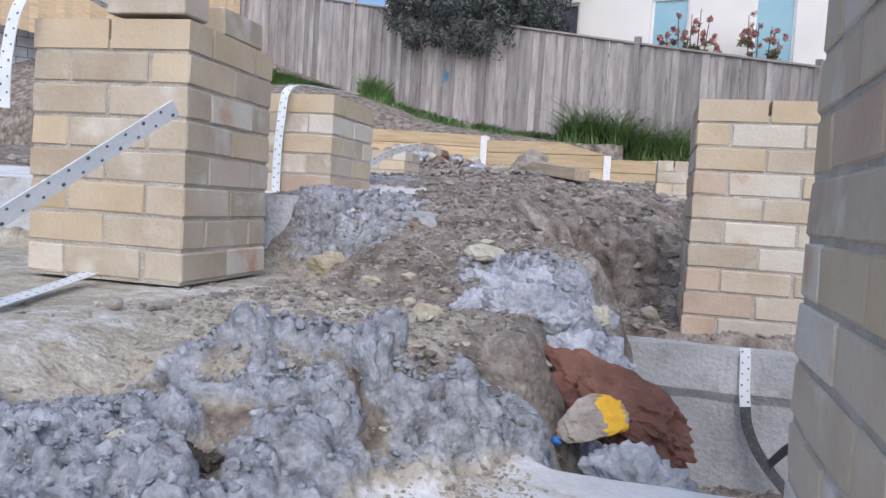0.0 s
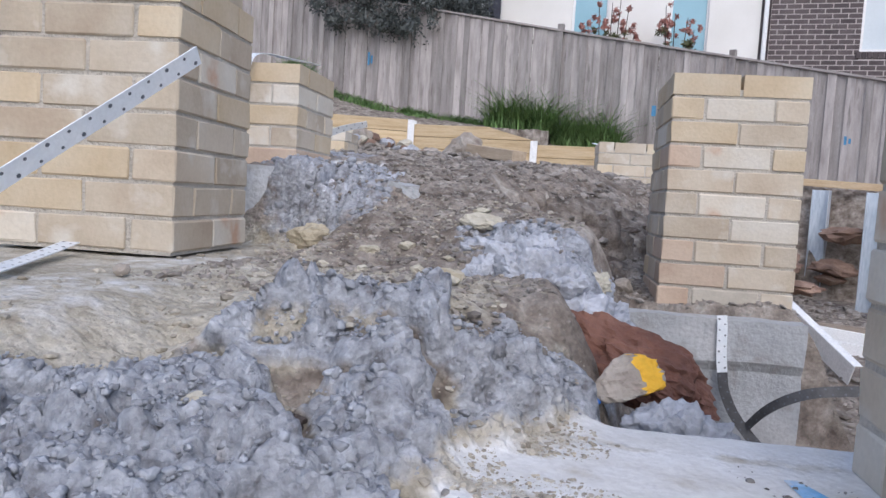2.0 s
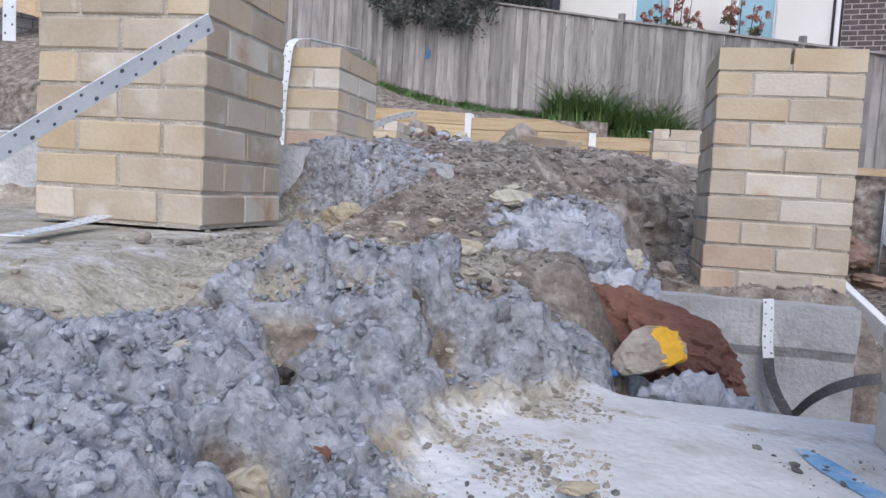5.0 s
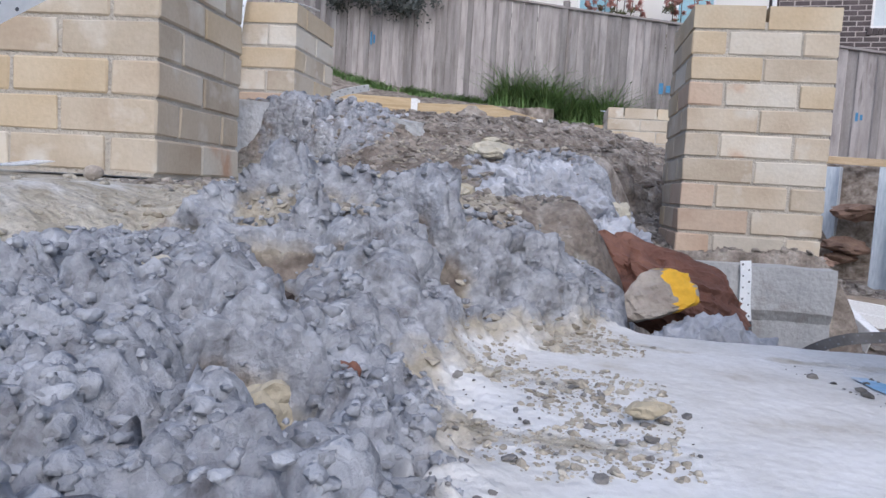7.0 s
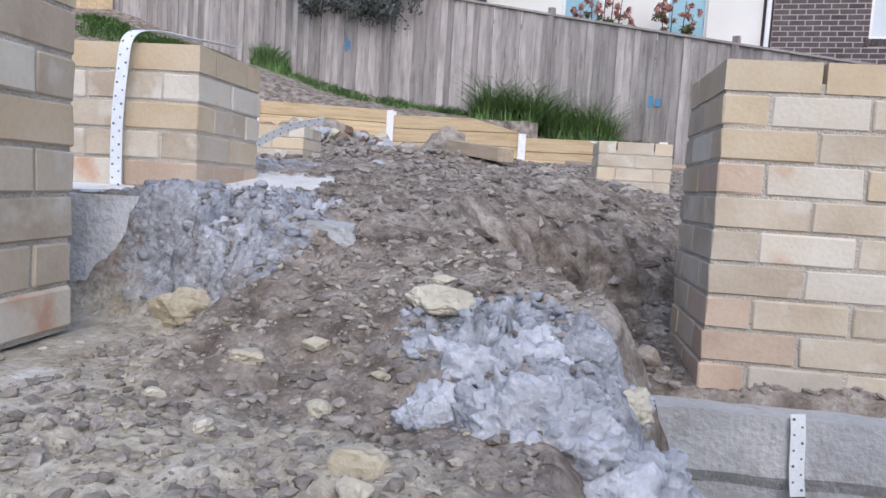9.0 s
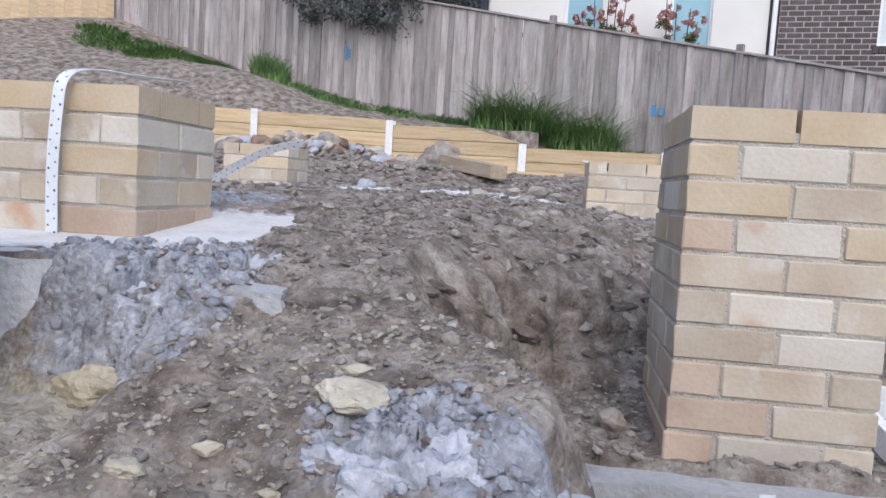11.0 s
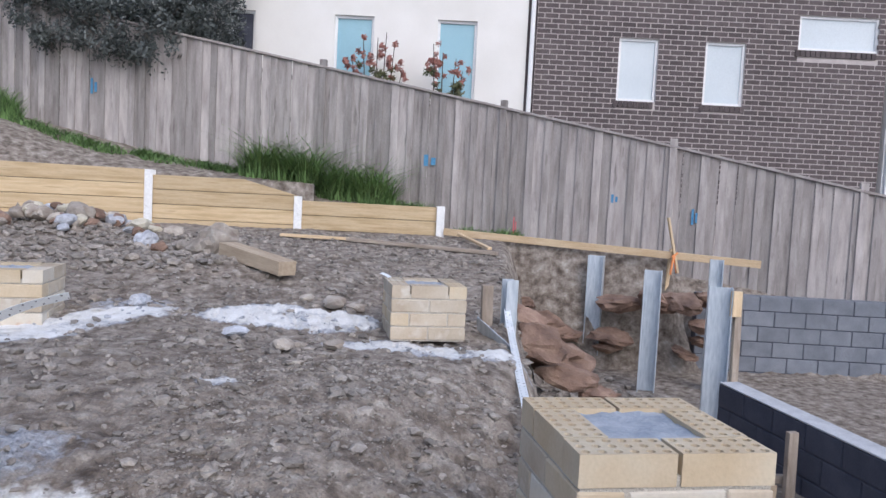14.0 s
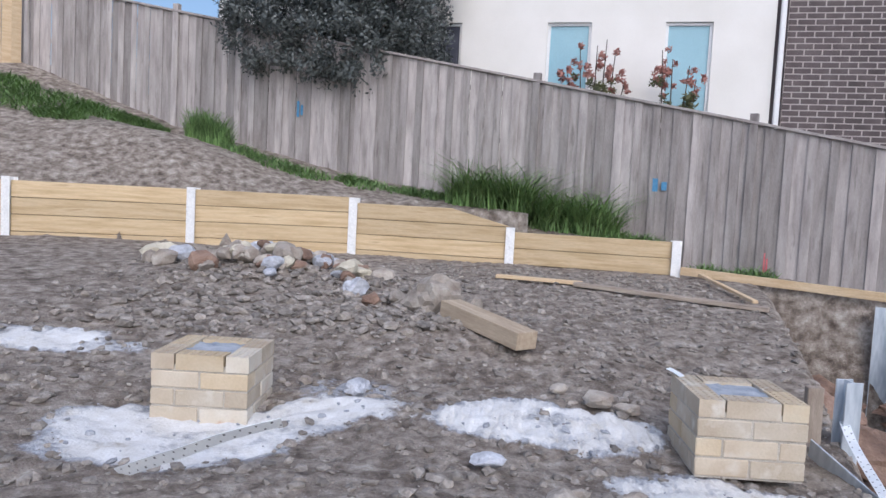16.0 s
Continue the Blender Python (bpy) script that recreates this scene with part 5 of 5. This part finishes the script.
# ---- marks on the fence ----
def mark(label, x, z, w, h, mat):
    i = max(k for k in range(len(FENCE_POSTS) - 1) if FENCE_POSTS[k][0] <= x)
    a, b = FENCE_POSTS[i], FENCE_POSTS[i + 1]
    yaw = math.degrees(math.atan2(b[1] - a[1], b[0] - a[0]))
    bm = bmesh.new()
    add_box(bm, -w / 2, -0.002, -h / 2, -w / 8, 0.002, h / 2)
    add_box(bm, w / 8, -0.002, -h / 2.6, w / 2, 0.002, h / 4)
    ob = mesh_object("spray_mark", bm, mat)
    ob.matrix_basis = pose(x, float(fence_line(x)), z, 0, 0, yaw) @ Matrix.Translation((0, -0.036, 0))
    return tagged(ob, label, "spray mark", "marks on the fence", "structure")


mark("blue sprayed mark on the palings", -4.05, 2.88, 0.10, 0.24, BLUEMARK)
mark("blue sprayed mark on the palings", 1.10, 1.96, 0.18, 0.17, BLUEMARK)
mark("blue sprayed mark on the palings", 4.62, 1.32, 0.08, 0.22, BLUEMARK)
mark("faded blue sprayed mark on the palings", 3.62, 1.52, 0.09, 0.12, BLUEMARK)
mark("pink sprayed mark on the palings", 2.34, 1.05, 0.05, 0.26, PINKMARK)

# light fence and a pale wall at the uphill boundary
side = empty("fence_side")
tagged(side, "newer tan timber fence along the uphill side", "fence", kind="structure")
random.seed(40)
pm = paling_mesh(0.15, 2.0, 3)
pm.materials.clear()
pm.materials.append(TIMBER)
for k in range(34):
    p = Vector((-9.12, 11.95, 4.75)).lerp(Vector((-12.3, 8.2, 5.3)), k / 33)
    shared("paling", pm, side, pose(p.x, p.y, p.z - 2.0, 0, random.uniform(-0.3, 0.3), 50))
block_wall("wall_uphill", "pale grey block wall uphill of the site", (-14.5, 6.2, 1.2), 55, 14, 16, COPING)


# ---- plants ----
def blades(name, label, spots, count, height, mat, seed, spread=0.25, kind="stuff"):
    """Bent tapering blades of grass."""
    rnd = random.Random(seed)
    co, faces = [], []
    for i in range(count):
        cx, cy, r = rnd.choice(spots)
        a, q = rnd.uniform(0, 6.283), math.sqrt(rnd.random()) * r
        x, y = cx + q * math.cos(a), cy + q * math.sin(a) * 0.7
        y = min(y, float(fence_line(x)) - 0.05)
        z = GZ(x, y) - 0.01
        h = height * rnd.uniform(0.45, 1.15) * (1 - 0.45 * (q / r) ** 2)
        d = rnd.uniform(0, 6.283)
        dx, dy = math.cos(d), math.sin(d)
        w = rnd.uniform(0.006, 0.013)
        base = len(co)
        for k in range(4):
            t = k / 3
            bend = spread * h * t * t * rnd.uniform(0.8, 1.2) * 1.6
            px, py, pz = x + dx * bend, y + dy * bend, z + h * t * (1 - 0.28 * t * spread * 2)
            ww = w * (1 - 0.85 * t)
            co.append((px - dy * ww, py + dx * ww, pz))
            co.append((px + dy * ww, py - dx * ww, pz))
        for k in range(3):
            b = base + 2 * k
            faces.append((b, b + 1, b + 3, b + 2))
    me = bpy.data.meshes.new(name)
    me.from_pydata(co, [], faces)
    me.materials.append(mat)
    return tagged(new(name, me), label, "grass", kind=kind)


ZX, ZY = np.arange(-12, 5, 0.08), np.arange(8, 13, 0.08)
ZG = heights(*np.meshgrid(ZX, ZY), False)[0]


def GZ(x, y):
    i, j = int(np.clip((x + 12) / 0.08, 0, len(ZX) - 1)), int(np.clip((y - 8) / 0.08, 0, len(ZY) - 1))
    return float(ZG[j, i])


GRASS = island_material("grass_blades", [(0.3, (0.12, 0.21, 0.065)), (0.6, (0.21, 0.34, 0.12)), (0.8, (0.32, 0.44, 0.20))], 3, 0.45, 1.35)
random.seed(50)
blades("grass_clump", "thick clump of long green grass above the wall", [(-1.35, 9.80, 0.35), (-0.95, 9.75, 0.40), (-0.55, 9.7, 0.40), (-0.15, 9.6, 0.38), (0.25, 9.45, 0.30)], 2600, 0.95, GRASS, 1, 0.62)
blades("grass_clump", "lower grass at the end of the clump", [(0.55, 9.35, 0.30), (0.9, 9.25, 0.25), (1.6, 9.15, 0.3), (2.1, 9.0, 0.3)], 1100, 0.22, GRASS, 2, 0.5)
blades("weed_clump", "tall weeds against the fence", [(-5.35, 10.75, 0.22), (-5.15, 10.6, 0.25), (-5.55, 10.9, 0.2)], 1600, 0.55, GRASS, 3, 0.3)
blades("weed_clump", "low weeds along the fence", [(-4.7, 10.5, 0.35), (-4.2, 10.4, 0.4), (-3.7, 10.3, 0.35), (-3.1, 10.4, 0.25), (-2.8, 10.25, 0.35), (-2.2, 10.1, 0.35), (-1.9, 10.0, 0.3)], 2800, 0.20, GRASS, 4, 0.5)
blades("bank_grass", "patchy grass on the earth bank", [(-7.6, 10.9, 0.6), (-8.2, 10.4, 0.6), (-7.0, 10.9, 0.5), (-6.4, 10.9, 0.4), (-8.6, 11.0, 0.5), (-7.3, 10.2, 0.4)], 5200, 0.22, GRASS, 5, 0.6)


def leaf_mesh(name, centres, per, spread, size, mat, seed, parent, label=""):
    rnd = np.random.default_rng(seed)
    c = np.repeat(np.array(centres), per, axis=0)
    n = len(c)
    d = rnd.normal(size=(n, 3))
    d /= np.linalg.norm(d, axis=1)[:, None]
    p = c + d * spread * rnd.uniform(0.35, 1.0, (n, 1))
    u = rnd.normal(size=(n, 3))
    u /= np.linalg.norm(u, axis=1)[:, None]
    v = np.cross(u, d)
    v /= np.linalg.norm(v, axis=1)[:, None] + 1e-6
    s = size * rnd.uniform(0.6, 1.2, (n, 1))
    co = np.stack([p - u * s, p + v * s * 0.42, p + u * s, p - v * s * 0.42], 1).reshape(-1, 3)
    me = bpy.data.meshes.new(name)
    me.from_pydata(co.tolist(), [], np.arange(n * 4).reshape(-1, 4).tolist())
    me.materials.append(mat)
    ob = new(name, me)
    ob.parent = parent
    return tagged(ob, label)


def limb(name, points, r0, r1, mat, parent):
    bm = bmesh.new()
    rings = []
    for i, p in enumerate(points):
        t = i / (len(points) - 1)
        r = r0 + (r1 - r0) * t
        rings.append([bm.verts.new(Vector(p) + Vector((math.cos(a) * r, math.sin(a) * r, 0))) for a in [k * math.pi / 3 for k in range(6)]])
    for a, b in zip(rings, rings[1:]):
        for k in range(6):
            bm.faces.new((a[k], a[(k + 1) % 6], b[(k + 1) % 6], b[k]))
    return part(name, bm, mat, parent)


bush = empty("bush", pose(-3.60, 11.35, 1.47))
tagged(bush, "dense dark-leaved bush hanging over the fence", "bush")
limb("trunk", [(0, 0, 0), (0.05, 0, 1.0), (0, -0.05, 2.0)], 0.10, 0.06, BARK, bush)
random.seed(60)
for k in range(7):
    a = k * 0.9
    limb("branch", [(0, 0, 1.6), (0.5 * math.cos(a), 0.25 * math.sin(a), 2.2), (1.3 * math.cos(a), 0.5 * math.sin(a), 2.7)], 0.05, 0.015, BARK, bush)
cs = []
while len(cs) < 640:
    x, y, z = random.uniform(-1.9, 2.0), random.uniform(-1.05, 0.8), random.uniform(1.2, 4.4)
    low = 1.80 - 0.22 * x - 0.55 * math.exp(-((x - 0.9) / 0.55) ** 2) + 0.12 * math.sin(7 * x)
    if z < low or (x / 2.0) ** 2 + (y / 1.05) ** 2 + ((z - 2.95) / 1.5) ** 2 > 1.05 + 0.15 * math.sin(5 * x + 3 * z):
        continue
    cs.append((x, y, z))
leaf_mesh("crown", cs, 75, 0.20, 0.040, LEAF, 5, bush, "small dark grey-green leaves")

for label, bx, by, stems in (("shrub with red new shoots beyond the fence", 0.32, 11.0, [(-0.40, 0.55), (-0.22, 0.95), (0.0, 0.90), (0.15, 1.02), (0.30, 0.85), (0.42, 0.40)]), ("smaller shrub with red shoots beyond the fence", 1.40, 10.75, [(-0.18, 0.85), (0.0, 0.75), (0.18, 0.62), (0.32, 0.45)])):
    sh = empty("shrub", pose(bx, by, 1.2))
    tagged(sh, label, "shrub", "red-tipped shrubs")
    tips, mids = [], []
    for k, (dx, h) in enumerate(stems):
        top = 1.85 + h
        dy = 0.15 * math.sin(k * 2.1)
        limb("stem", [(dx * 0.3, 0, 0), (dx * 0.7, dy * 0.5, 1.6), (dx, dy, top)], 0.018, 0.006, BARK, sh)
        for j in range(16):
            t = random.uniform(0, 1)
            p = (dx * (0.75 + 0.25 * t) + random.uniform(-0.12, 0.12), dy + random.uniform(-0.12, 0.12), 1.6 + (top - 1.6) * t)
            (tips if t > 0.62 else mids).append(p)
            if t > 0.45 and j % 2:
                tips.append((p[0], p[1], p[2] + 0.03))
    leaf_mesh("young_foliage", tips, 22, 0.055, 0.034, REDLEAF, 7, sh, "red young leaves")
    leaf_mesh("foliage", mids, 24, 0.075, 0.040, LEAF2, 8, sh, "dull green leaves")
